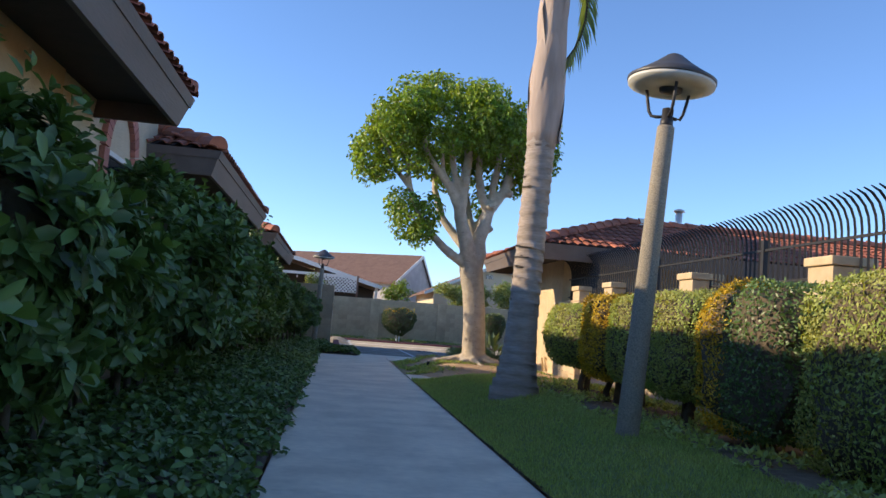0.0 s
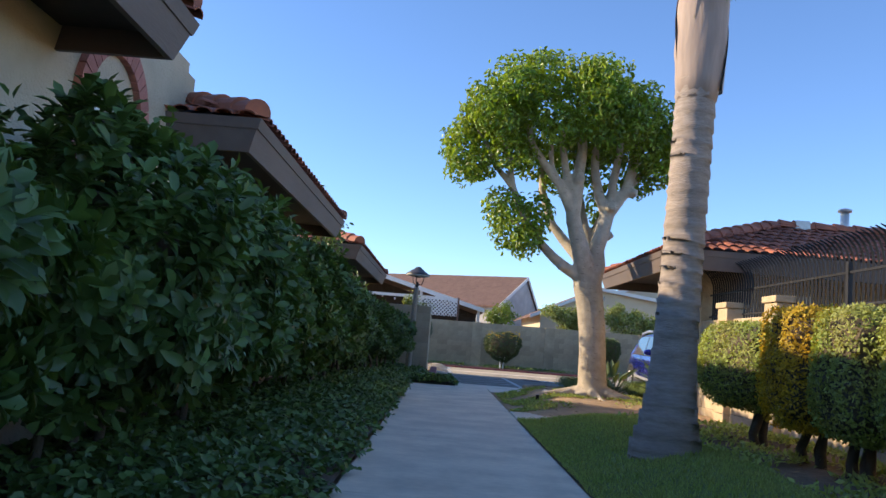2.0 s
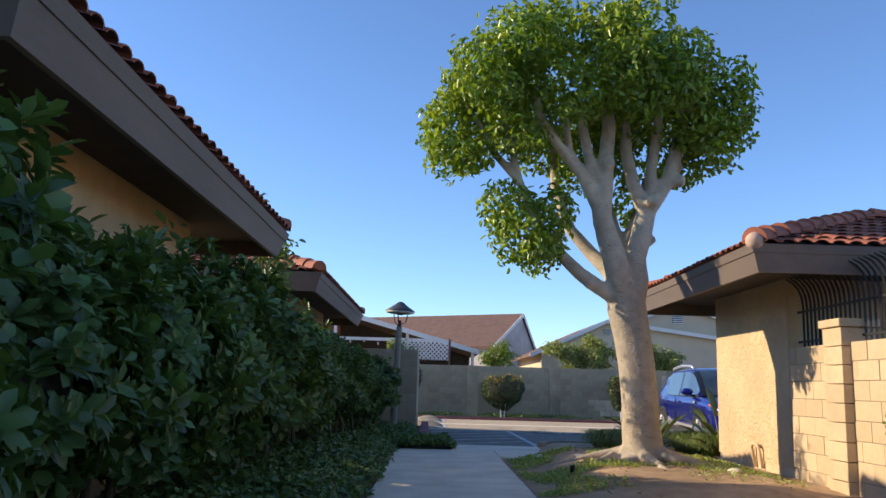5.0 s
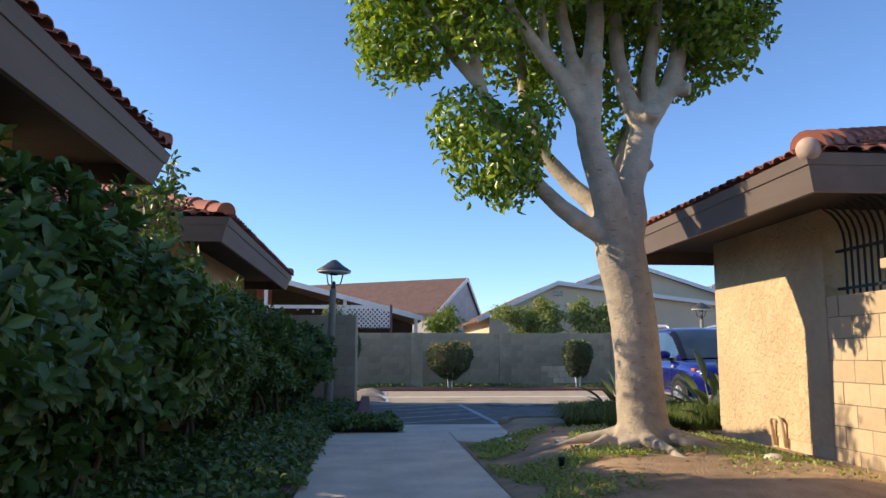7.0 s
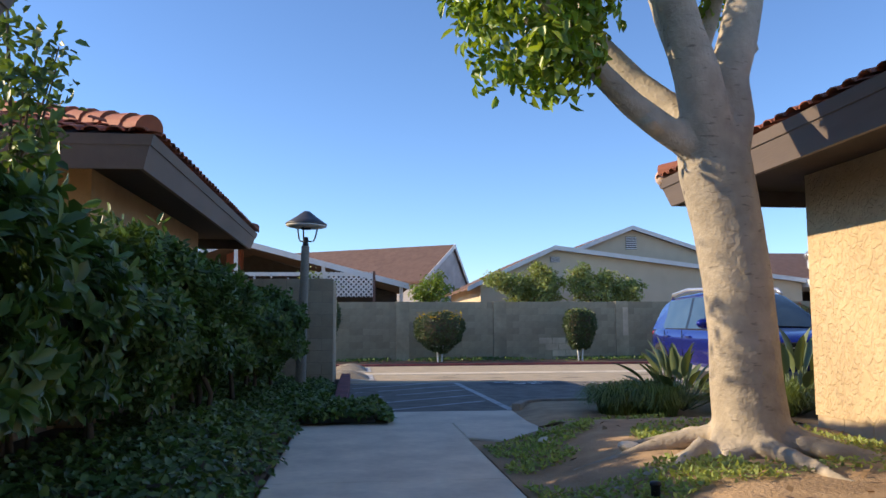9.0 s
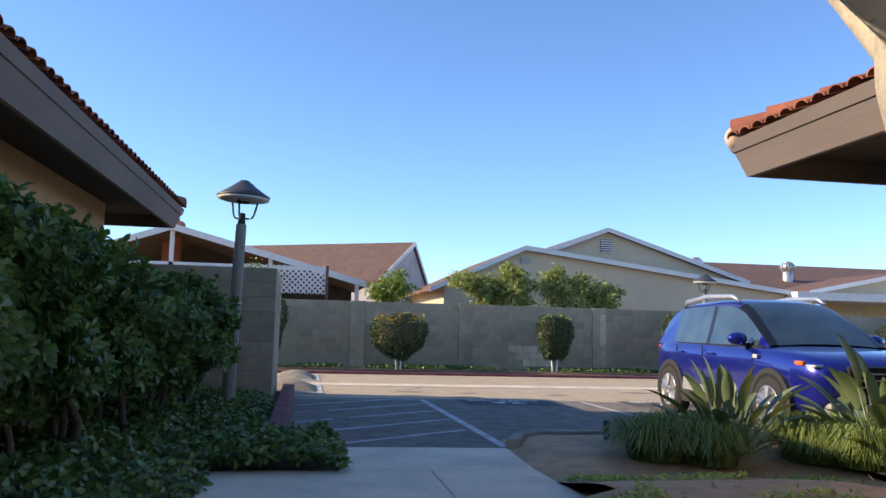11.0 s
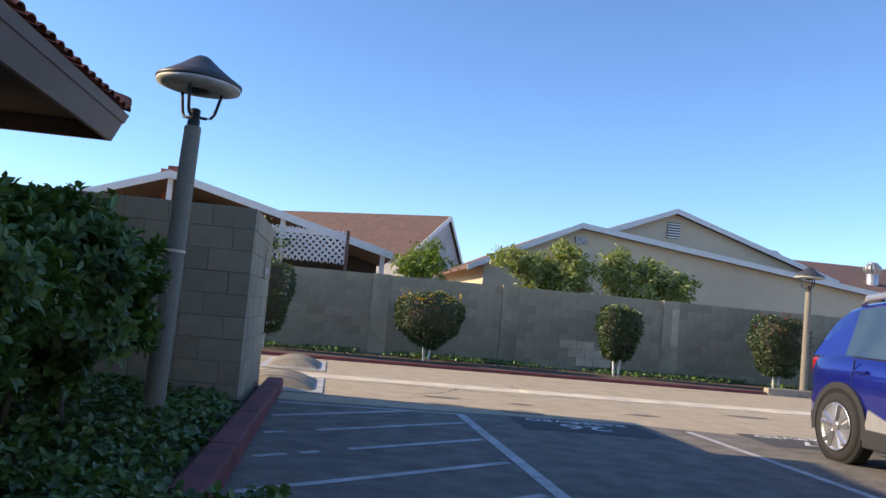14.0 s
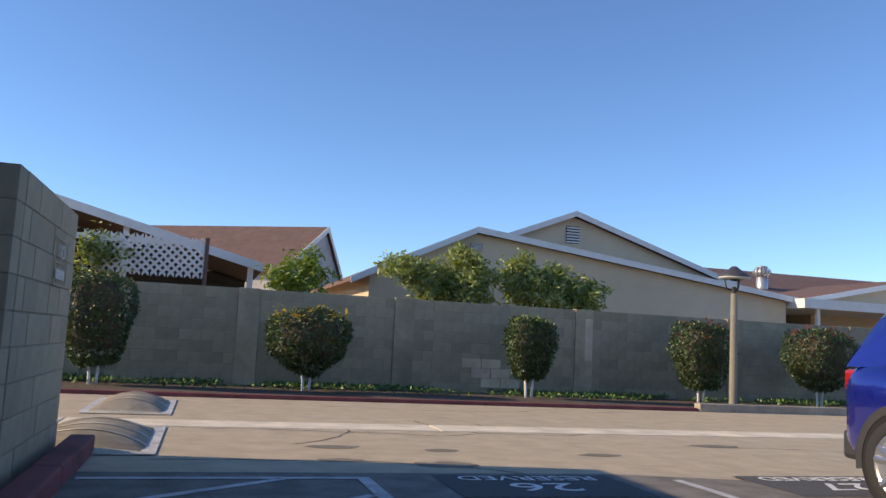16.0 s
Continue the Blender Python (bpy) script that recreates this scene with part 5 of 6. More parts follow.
for k, (x, y, top, ry) in enumerate(shrubs):
    s = thing("hedge_shrub", (x, y, 0.06), 0, "dense dark green large-leaved hedge shrub above ivy", "hedge", "hedge shrubs along the houses")
    lowz = 0.54
    cz, rz = (top + lowz) / 2 - 0.06, (top - lowz) / 2 + 0.06
    rx = 0.66 + 0.05 * math.sin(k * 2.3)
    fine = 0.72 if y > 19 else 1.0
    p, d = lump_points(rng, int(1020 / fine ** 1.6), (0, 0, cz), (rx, ry, rz), 2.3, 0.10, 0.21)
    V, q, t = whorls(rng, p, d + np.array([0, 0, 0.5]), 8, 0.118 * fine, 0.058 * fine)
    leaf_ob("foliage", V, q, t, HEDGELEAF, s, "stuff")
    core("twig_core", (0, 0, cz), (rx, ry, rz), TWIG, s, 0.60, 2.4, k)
    # a few longer shoots on top
    m = 12 if y < 22 else 3
    sp = np.stack([rng.uniform(-rx, rx, m) * 0.8, rng.uniform(-ry, ry, m) * 0.9, np.full(m, cz + rz * 0.93)], 1)
    SP = np.concatenate([sp + np.array([0, 0, 0.03 * j]) + rng.normal(0, 0.02, (m, 3)) for j in range(4)])
    V, q, t = leaves(rng, SP, np.tile([0.2, -0.2, 0.6], (len(SP), 1)), 0.10, 0.05, 0.2, 0.8, -0.6)
    leaf_ob("new_growth", V, q, t, HEDGELEAF, s, "stuff")
    for j in range(4):
        a, b = rng.uniform(-0.3, 0.25), rng.uniform(-0.6, 0.6)
        data_ob("stem", *tube([(a, b, -0.1), (a * 0.9 + rng.uniform(-0.08, 0.08), b + rng.uniform(-0.22, 0.22), 0.3), (a * 0.4, b * 0.7 + rng.uniform(-0.15, 0.15), 0.75), (a * 0.2, b * 0.5, 1.1)], [0.032, 0.026, 0.022, 0.014], 7), TWIG, s, True)

# ---- ivy ----


def ivy(name, x0, x1, y0, y1, n, label, rows=1):
    r = np.random.default_rng(int(abs(x0 * 10 + y0 * 7)) + 3)
    xs, ys = r.uniform(x0, x1, n), r.uniform(y0, y1, n)
    keep = xs < x1 - 0.10 + 0.16 * np.array([noise.noise(Vector((1, y * 2.3, 0))) for y in ys]) + 0.05 * r.random(n)
    xs, ys = xs[keep], ys[keep]
    zz = np.array([rise(min(x, 1.6), y) + 0.07 + 0.11 * (0.5 + 0.5 * noise.noise(Vector((x * 2.2, y * 2.2, 5)))) for x, y in zip(xs, ys)])
    zz -= r.uniform(0, 0.09, len(zz))
    edge = np.clip((x1 - xs) / 0.25, 0.15, 1)
    zz = zz * edge + 0.02
    P = np.stack([xs, ys, zz], 1)
    V, q, t = leaves(r, P, np.tile([0.1, -0.1, 1.0], (len(P), 1)), 0.062, 0.052, 0.15, 0.55, 0.1)
    ob = leaf_ob(name, V, q, t, IVYLEAF)
    return tagged(ob, label, "ivy", kind="stuff")


ivy("ivy", -1.5, 0.16, 0.5, 12.0, 16500, "dark green ivy ground cover spilling onto the path")
ivy("ivy", -1.5, 0.16, 12.0, 23.5, 13500, "dark green ivy ground cover beside the path")
ivy("ivy", 0.05, 1.14, 21.74, 23.4, 3000, "ivy creeping over the corner of the path")
ivy("ivy", -1.6, 0.44, 23.3, 27.1, 6000, "ivy bed behind the red kerb below a block wall")

# ---- grass ----


def blades(name, pts, h, w, mat, seed, label, category="grass"):
    r = np.random.default_rng(seed)
    n = len(pts)
    a = r.uniform(0, 6.283, n)
    d = np.stack([np.cos(a), np.sin(a), np.zeros(n)], 1)
    hh = (h * r.uniform(0.5, 1.3, n))[:, None]
    lean = np.stack([r.normal(0, 0.5, n), r.normal(0, 0.5, n), np.ones(n)], 1)
    V = np.stack([pts - d * w, pts + d * w, pts + lean * hh], 1).reshape(-1, 3)
    o = (np.arange(n) * 3)[:, None]
    ob = leaf_ob(name, V, np.zeros((0, 4), int), o + np.array([[0, 1, 2]]), mat)
    return tagged(ob, label, category, kind="stuff")


r = np.random.default_rng(77)
xs, ys = r.uniform(1.70, 3.8, 90000), r.uniform(3.5, 14.85, 90000)
P = np.array([(x, y, rise(x, y)) for x, y in zip(xs, ys) if lawn_edge(x, y) and r.random() < min(1, 1.15 - 0.9 * smooth(2.9, 3.6, x))])
blades("grass", P, 0.035, 0.004, GRASS, 1, "short mown green grass, thin toward the hedge")
P = []
while len(P) < 9000:
    x, y = r.uniform(1.75, 4.7), r.uniform(16.1, 21.5)
    v = noise.noise(Vector((x * 1.1, y * 1.1, 9)))
    if v > 0.02 and not (y > 20.0 and x < 2.65) and r.random() < (0.9 if x < 3 else 0.35) * (1 if y > 17 or x < 2.4 else 0.3):
        P.append((x, y, rise(x, y) - 0.02))
weeds = np.array(P)
V, q, t = small_leaves(r, weeds + np.array([0, 0, 0.02]), np.tile([0, 0, 1.0], (len(weeds), 1)), 0.045, 0.022, 0.6)
tagged(leaf_ob("weeds", V, q, t, GRASS), "low green weeds on bare dirt under the tree", "weeds", kind="stuff")
P = []
while len(P) < 9000:
    x, y = r.uniform(2.9, 4.9), r.uniform(4, 14.6)
    if noise.noise(Vector((x * 2, y * 1.4, 4))) > -0.05:
        P.append((x, y, rise(x, y)))
weeds = np.array(P)
V, q, t = small_leaves(r, weeds + np.array([0, 0, 0.02]), np.tile([0, 0, 1.0], (len(weeds), 1)), 0.06, 0.03, 0.7)
tagged(leaf_ob("weeds", V, q, t, GRASS), "straggling weeds below the clipped hedge", "weeds", kind="stuff")
P = np.array([(x, y, 0.03) for x, y in zip(r.uniform(-6, 20, 9000), 37.68 - np.abs(r.normal(0, 0.55, 9000))) if noise.noise(Vector((x * 0.7, y, 0))) > -0.12 and y > 35.2])
V, q, t = small_leaves(r, P + np.array([0, 0, 0.05]), np.tile([0, -0.3, 1.0], (len(P), 1)), 0.085, 0.045, 0.8)
tagged(leaf_ob("weeds", V, q, t, IVYLEAF), "green weeds along the foot of the far wall", "weeds", kind="stuff")
# litter of dead leaves
litter = np.array([(x, y, rise(x, y) + 0.006) for x, y in zip(r.uniform(1.8, 4.8, 520), r.uniform(5, 21, 520)) if not lawn_edge(x, y) and not (y > 20 and x < 2.65)])
V, q, t = small_leaves(r, litter, np.tile([0, 0, 1.0], (len(litter), 1)), 0.07, 0.04, 0.25)
DRYLEAF = material("dry_leaf", (0.34, 0.22, 0.11), (0.2, 0.13, 0.07), 6, 0.8, island=0.4)
tagged(leaf_ob("leaf_litter", V, q, t, DRYLEAF), "scattered dry brown leaves on the dirt", "leaf litter", kind="stuff")

# ---- clipped hedge along the garden wall ----


def clipped(x, y, z0, z1, rx, ry, mats, label, seed, power=4.5, n=9000, size=0.036):
    g = np.random.default_rng(seed)
    s = thing("clipped_shrub", (x, y, 0.1), 0, label, "shrub", "clipped shrubs by the garden wall")
    cz, rz = (z0 + z1) / 2 - 0.1, (z1 - z0) / 2
    tot = sum(w for _, w in mats)
    for m, w in mats:
        p, d = lump_points(g, int(1.9 * n * w / tot), (0, 0, cz), (rx, ry, rz), power, 0.05, 0.045)
        if len(mats) > 1:
            sel = (p[:, 1] > 0.05 * ry + g.normal(0, 0.12, len(p)) * ry) == (m is mats[0][0])
            p, d = p[sel], d[sel]
        V, q, t = small_leaves(g, p, d, size, size * 0.5, 0.55)
        leaf_ob("foliage", V, q, t, m, s, "stuff")
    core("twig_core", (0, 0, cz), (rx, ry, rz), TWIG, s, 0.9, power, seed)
    for j in range(3):
        a, b = g.uniform(-0.1, 0.12), g.uniform(-0.5, 0.5) * ry
        data_ob("stem", *tube([(a, b, -0.15), (a + g.uniform(-0.08, 0.08), b + 0.1, 0.2), (a, b - 0.05, cz - rz + 0.15)], [0.05, 0.038, 0.03], 8, True, 0.2, j), TWIG, s, True)


clipped(3.68, 3.7, 0.16, 1.46, 0.40, 0.75, [(FINELEAF, 1)], "broad box-clipped juniper hedge, sunlit above", 41, n=9000)
clipped(3.68, 5.55, 0.18, 1.44, 0.40, 1.08, [(FINELEAF, 1)], "broad box-clipped juniper hedge, brown at the base", 42, n=16000)
clipped(3.70, 7.52, 0.28, 1.43, 0.38, 0.66, [(GOLDLEAF, 1), (HEDGELEAF, 1)], "clipped shrub half golden and half dark green", 43, n=14000)
clipped(3.71, 8.92, 0.42, 1.40, 0.35, 0.60, [(FINELEAF, 1)], "square-clipped green juniper shrub", 44)
clipped(3.68, 9.95, 0.45, 1.38, 0.36, 0.36, [(FINELEAF, 1)], "narrow clipped green shrub", 46, n=5500)
clipped(3.64, 10.75, 0.45, 1.41, 0.37, 0.36, [(GOLDLEAF, 1)], "golden yellow clipped shrub in the sun", 45, n=7000)
clipped(3.64, 12.1, 0.52, 1.33, 0.40, 0.85, [(FINELEAF, 1)], "rounded clipped juniper at the end of the hedge", 47, 3.0, n=10000)

# ---- shrubs below the far wall ----


def topiary(x, w, z0, z1, mat, label, seed, power=3.5, tip=None):
    g = np.random.default_rng(seed)
    s = thing("wall_shrub", (x, 36.5, 0.03), 0, label, "shrub", "shrubs below the far wall")
    cz, rz = (z0 + z1) / 2, (z1 - z0) / 2
    p, d = lump_points(g, 6000, (0, 0, cz), (w / 2, w / 2 * 0.8, rz), power, 0.07, 0.06)
    p[:, :2] *= (0.62 + 0.38 * np.clip((p[:, 2] - z0) / (2 * rz) * 1.7, 0, 1))[:, None]
    V, q, t = small_leaves(g, p, d, 0.07, 0.035, 0.8)
    leaf_ob("foliage", V, q, t, mat, s, "stuff")
    if tip:
        p, d = lump_points(g, 130, (0, 0, cz + rz * 0.78), (w / 2 * 0.9, w / 2 * 0.7, rz * 0.33), 3, 0.1, 0.1)
        V, q, t = small_leaves(g, p, np.tile([0, 0, 1.0], (len(p), 1)), 0.11, 0.05, 0.6)
        leaf_ob("new_growth", V, q, t, tip, s, "stuff")
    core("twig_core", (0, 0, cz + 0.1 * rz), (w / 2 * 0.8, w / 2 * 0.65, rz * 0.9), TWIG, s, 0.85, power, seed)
    for j in (-1, 1):
        data_ob("stem", *tube([(0.05 * j, 0, -0.1), (0.06 * j, 0, 0.15), (0.1 * j, 0, z0 + 0.2)], [0.028, 0.024, 0.02], 8), WHITETRIM, s, True, "whitewashed stem")


topiary(-0.33, 1.05, 0.35, 1.72, DARKLEAF, "tall square-clipped dark shrub below the wall", 51, 9)
topiary(3.1, 1.45, 0.30, 1.40, DARKLEAF, "heart-shaped clipped shrub with yellow tips", 52, 2.6, GOLDLEAF)
topiary(7.25, 0.86, 0.38, 1.46, DARKLEAF, "small tapered clipped shrub on a white stem", 53, 5, CITRUSLEAF)
topiary(10.95, 1.1, 0.32, 1.55, DARKLEAF, "square dark shrub beside the lamp post", 54, 8, REDLEAF)
topiary(13.8, 1.5, 0.35, 1.60, DARKLEAF, "clipped shrub with red new growth on top", 55, 3, REDLEAF)
topiary(17.6, 1.3, 0.35, 1.55, DARKLEAF, "clipped shrub far along the wall", 56, 4)


def garden_tree(x, y, lumps, label, seed, mat=CITRUSLEAF):
    g = np.random.default_rng(seed)
    s = thing("garden_tree", (x, y, 0), 0, label, "tree", "small trees behind the wall")
    data_ob("trunk", *tube([(0, 0, -0.1), (0.05, 0, 0.9), (0, 0, 1.7)], [0.08, 0.06, 0.045], 9), TWIG, s, True)
    for (cx, cz, rx, rz, n) in lumps:
        data_ob("limb", *tube([(0, 0, 1.4), (cx * 0.5, 0, (1.4 + cz) / 2), (cx, 0, cz)], [0.04, 0.03, 0.012], 7), TWIG, s, True)
        p, d = lump_points(g, n, (cx, 0, cz), (rx, rx * 0.9, rz), 2, 0.25, 0.3)
        V, q, t = leaves(g, p, d * 0.6 + np.array([0, 0, 0.4]), 0.15, 0.055, 0.2, 0.8, 0.1)
        leaf_ob("foliage", V, q, t, mat, s, "stuff")


BRIGHTLEAF = material("bright_leaf", (0.13, 0.22, 0.04), (0.17, 0.24, 0.05), 2, 0.45, island=0.35, trans=0.35)
garden_tree(3.1, 39.2, [(0.05, 2.2, 0.6, 0.42, 900), (-0.3, 2.1, 0.4, 0.3, 240), (0.25, 2.55, 0.22, 0.3, 160)], "bright green young tree behind the wall", 61, BRIGHTLEAF)
garden_tree(6.4, 39.3, [(-1.05, 2.55, 0.5, 0.3, 600), (-0.5, 2.4, 0.5, 0.38, 700), (0.45, 2.4, 0.6, 0.6, 1500), (0.3, 2.9, 0.35, 0.25, 300), (0.35, 2.0, 0.62, 0.42, 900), (-0.35, 2.0, 0.4, 0.3, 400)], "citrus tree with spreading glossy crown", 62)
garden_tree(8.7, 39.4, [(-0.6, 2.5, 0.46, 0.5, 1000), (-0.5, 2.85, 0.25, 0.25, 200), (0.25, 2.55, 0.38, 0.36, 700), (1.0, 2.3, 0.5, 0.38, 860), (0.0, 2.0, 0.75, 0.4, 1000), (0.9, 1.95, 0.5, 0.35, 500)], "round citrus tree behind the wall", 63)
vine = np.random.default_rng(64)
P = np.stack([vine.uniform(-5.2, -0.75, 1500), vine.uniform(38.4, 38.8, 1500), 1.86 + np.abs(vine.normal(0, 0.15, 1500))], 1)
P[:, 2] += 0.12 * np.sin(P[:, 0] * 2.1)
P = np.concatenate([P, np.stack([-1.1 + np.abs(vine.normal(0, 0.42, 420)), vine.uniform(38.85, 38.98, 420), 2.35 + vine.normal(0, 0.2, 420)], 1)])
V, q, t = leaves(vine, P, np.tile([0, -0.3, 1.0], (len(P), 1)), 0.11, 0.07, 0.2, 0.8)
tagged(leaf_ob("vine", V, q, t, CITRUSLEAF), "leafy vine along the top of the patio fence", "vine", kind="stuff")
# branch that rises from behind the hedge between two houses
sap = thing("sapling", (-1.55, 18.55, 0.0), 0, "slender leafy sapling rising between the houses", "tree")
g = np.random.default_rng(65)
for k in range(7):
    e = np.array([g.uniform(-0.35, 0.5), g.uniform(-0.4, 0.4), g.uniform(2.6, 3.5)])
    pts = [(0, 0, 0), (0.02, 0, 1.5), tuple(e * np.array([0.4, 0.4, 0.75])), tuple(e)]
    b = data_ob("branch", *tube(pts, [0.022, 0.018, 0.011, 0.004], 6), TWIG, sap, True)
    f = g.uniform(0.0, 1.0, 75)[:, None]
    LP = np.array(pts[2]) * (1 - f) + np.array(pts[3]) * f + g.normal(0, 0.09, (75, 3))
    V, q, t = leaves(g, LP, np.tile([0.3, -0.5, 0.5], (75, 1)), 0.10, 0.052, 0.25, 0.8, 0.3)
    leaf_ob("foliage", V, q, t, HEDGELEAF, b, "stuff")

# ---- strelitzia and lily turf in the planter ----


def strelitzia(x, y, n, h, label, seed):
    g = np.random.default_rng(seed)
    s = thing("strelitzia", (x, y, 0.04), 0, label, "plant", "strelitzia plants")
    for k in range(n):
        a = k * 2.4 + g.uniform(-0.3, 0.3)
        tilt = 0.10 + 1.1 * g.random() ** 1.2
        L = h * g.uniform(0.75, 1.1)
        d = np.array([math.cos(a) * math.sin(tilt), math.sin(a) * math.sin(tilt), math.cos(tilt)])
        base = np.array([math.cos(a) * 0.07, math.sin(a) * 0.07, -0.03])
        mid = base + d * L * 0.62
        st = data_ob("stalk", *tube([tuple(base), tuple(base + d * L * 0.3), tuple(mid)], [0.012, 0.01, 0.008], 6), BIRDLEAF, s, True)
        side = np.cross(d, [0, 0, 1])
        side /= np.linalg.norm(side) + 1e-6
        V, F = [], []
        w = L * 0.076
        for i in range(9):
            f = i / 8
            c = mid + d * L * 0.52 * f + np.array([math.cos(a), math.sin(a), -0.5]) * (0.16 * L * f * f * math.sin(tilt + 0.3))
            ww = w * (math.sin(math.pi * min(1, f * 0.93 + 0.07)) ** 0.7)
            up = np.cross(side, d)
            V += [tuple(c + side * ww + up * ww * 0.45), tuple(c), tuple(c - side * ww + up * ww * 0.45)]
        F = [(3 * i + j, 3 * i + j + 1, 3 * i + j + 4, 3 * i + j + 3) for i in range(8) for j in range(2)]
        data_ob("leaf", V, F, BIRDLEAF, st, True)


strelitzia(4.45, 22.4, 34, 0.74, "strelitzia with broad grey-green paddle leaves in the planter", 71)
strelitzia(5.6, 21.9, 20, 0.98, "tall strelitzia clump beside the stucco wall", 72)
strelitzia(6.1, 22.5, 18, 0.84, "strelitzia in front of the parked car", 73)


def turf(x, y, r0, label, seed):
    g = np.random.default_rng(seed)
    s = thing("lily_turf", (x, y, 0.03), 0, label, "plant", "lily turf clumps")
    V, F = [], []
    for k in range(900):
        a, rr = g.uniform(0, 6.283), r0 * 0.55 * math.sqrt(g.random())
        bx, by = rr * math.cos(a), rr * math.sin(a)
        a2 = a + g.normal(0, 0.5)
        out, h = r0 * g.uniform(0.45, 1.0), g.uniform(0.15, 0.29)
        w = 0.006
        px, py = -math.sin(a2) * w, math.cos(a2) * w
        b = len(V)
        for i in range(4):
            f = i / 3
            cx, cy = bx + math.cos(a2) * out * f ** 1.3, by + math.sin(a2) * out * f ** 1.3
            z = h * math.sin(f * 2.3) * 1.25 - (0.06 if i == 3 else 0)
            k2 = 1 - 0.75 * f
            V += [(cx + px * k2, cy + py * k2, z), (cx - px * k2, cy - py * k2, z)]
        F += [(b + 2 * i, b + 2 * i + 1, b + 2 * i + 3, b + 2 * i + 2) for i in range(3)]
    o = data_ob("tuft", V, F, TUFTLEAF, s)
    o["kind"] = "stuff"


for k, (x, y) in enumerate(((3.68, 22.2), (4.05, 21.95), (4.12, 22.6), (5.05, 22.1), (5.35, 22.6), (5.3, 21.75), (5.95, 22.7), (6.4, 22.2), (6.8, 22.7))):
    turf(x, y, (0.42, 0.36, 0.39)[k % 3], "arching clump of lily turf at the planter edge", 80 + k)

# black edging stake at the end of the planter board
edging = thing("planter_edging", (3.62, 23.2, 0), 0, "pale board edging with a black stake", "edging")
part("board", boxed(0.02, -0.02, -0.08, 1.6, 0.02, 0.17, 0.004), CONCRETE, edging)
part("stake", boxed(-0.02, -0.03, -0.08, 0.02, 0.03, 0.24, 0.003), BLACKMETAL, edging)
spr = thing("sprinkler", (2.25, 17.3, 0.12), 0, "small black pop-up sprinkler in the dirt", "sprinkler")
part("body", lathe(bmesh.new(), [(0.025, -0.05), (0.025, 0.06), (0.03, 0.062), (0.03, 0.08), (0.012, 0.085)], 14), BLACKMETAL, spr)
for k, (x, y, sx) in enumerate(((2.55, 18.6, 0.08), (4.0, 17.1, 0.08), (2.2, 19.6, 0.07))):
    rk = thing("stone", (x, y, rise(x, y)), 0, "small pale stone lying on the dirt", "stone", "stones under the tree")
    bm = bmesh.new()
    bmesh.ops.create_icosphere(bm, subdivisions=2, radius=sx)
    for v in bm.verts:
        v.co *= 1 + 0.25 * noise.noise(v.co * 9 + Vector((k, 0, 0)))
        v.co.z *= 0.45
    part("rock", bm, CONCRETE, rk)

# ---- roof vents ----
pipe = thing("roof_vent", (7.75, 18.75, 3.42), 0, "galvanised vent pipe with a round cap", "roof vent")
part("pipe", lathe(bmesh.new(), [(0.075, -0.3), (0.075, 0.35), (0.06, 0.36)], 16), GALV, pipe)
part("cap", lathe(bmesh.new(), [(0.05, 0.36), (0.12, 0.39), (0.12, 0.43), (0.02, 0.46)], 16), GALV, pipe)
bx = thing("roof_vent", (6.95, 18.75, 3.32), 0, "low square sheet-metal roof vent", "roof vent")
part("box", boxed(-0.13, -0.13, -0.3, 0.13, 0.13, 0.25, 0.01), GALV, bx)
for x, y, z in ((16.05, 46.0, 4.05), (22.0, 49.0, 4.35)):
    tv = thing("turbine_vent", (x, y, z - 0.42), 0, "galvanised spinning turbine vent on a roof", "roof vent", "turbine vents")
    tv.scale = (1.3, 1.3, 1.3)
    part("pipe", lathe(bmesh.new(), [(0.17, -0.6), (0.17, 0.12), (0.15, 0.13)], 16), GALV, tv)
    for k in range(14):
        a = 2 * math.pi * k / 14
        V = []
        for i in range(5):
            f = i / 4
            rr = 0.17 + 0.1 * math.sin(math.pi * f)
            for d in (0, 0.3):
                V.append((rr * math.cos(a + d), rr * math.sin(a + d), 0.13 + 0.3 * f))
        data_ob("vane", V, [(2 * i, 2 * i + 1, 2 * i + 3, 2 * i + 2) for i in range(4)], GALV, tv, True)
    part("cap", lathe(bmesh.new(), [(0.17, 0.43), (0.12, 0.47), (0.02, 0.49)], 16), GALV, tv)

# ---- parked car ----
BLACKGLOSS = material("gloss_black_trim", (0.012, 0.012, 0.014), None, 5, 0.25, spec=0.5)
CLADDING = material("silver_cladding", (0.30, 0.30, 0.31), (0.25, 0.25, 0.26), 10, 0.5)
car = thing("car", (6.77, 25.33, -0.004), -90, "small blue crossover car with grey cladding and roof rails", "car")
stations = [(-1.99, 0.42, 0.93, 0.70), (-1.93, 0.32, 0.98, 0.80), (-1.75, 0.26, 1.01, 0.86), (-1.35, 0.22, 1.02, 0.885), (-0.8, 0.21, 1.01, 0.885), (-0.1, 0.21, 0.995, 0.885),
            (0.6, 0.21, 0.99, 0.885), (0.95, 0.21, 0.985, 0.88), (1.3, 0.22, 0.955, 0.875), (1.65, 0.24, 0.92, 0.85), (1.88, 0.28, 0.87, 0.80), (2.0, 0.36, 0.78, 0.70), (2.03, 0.45, 0.66, 0.62)]
V, F = [], []
ns = 0
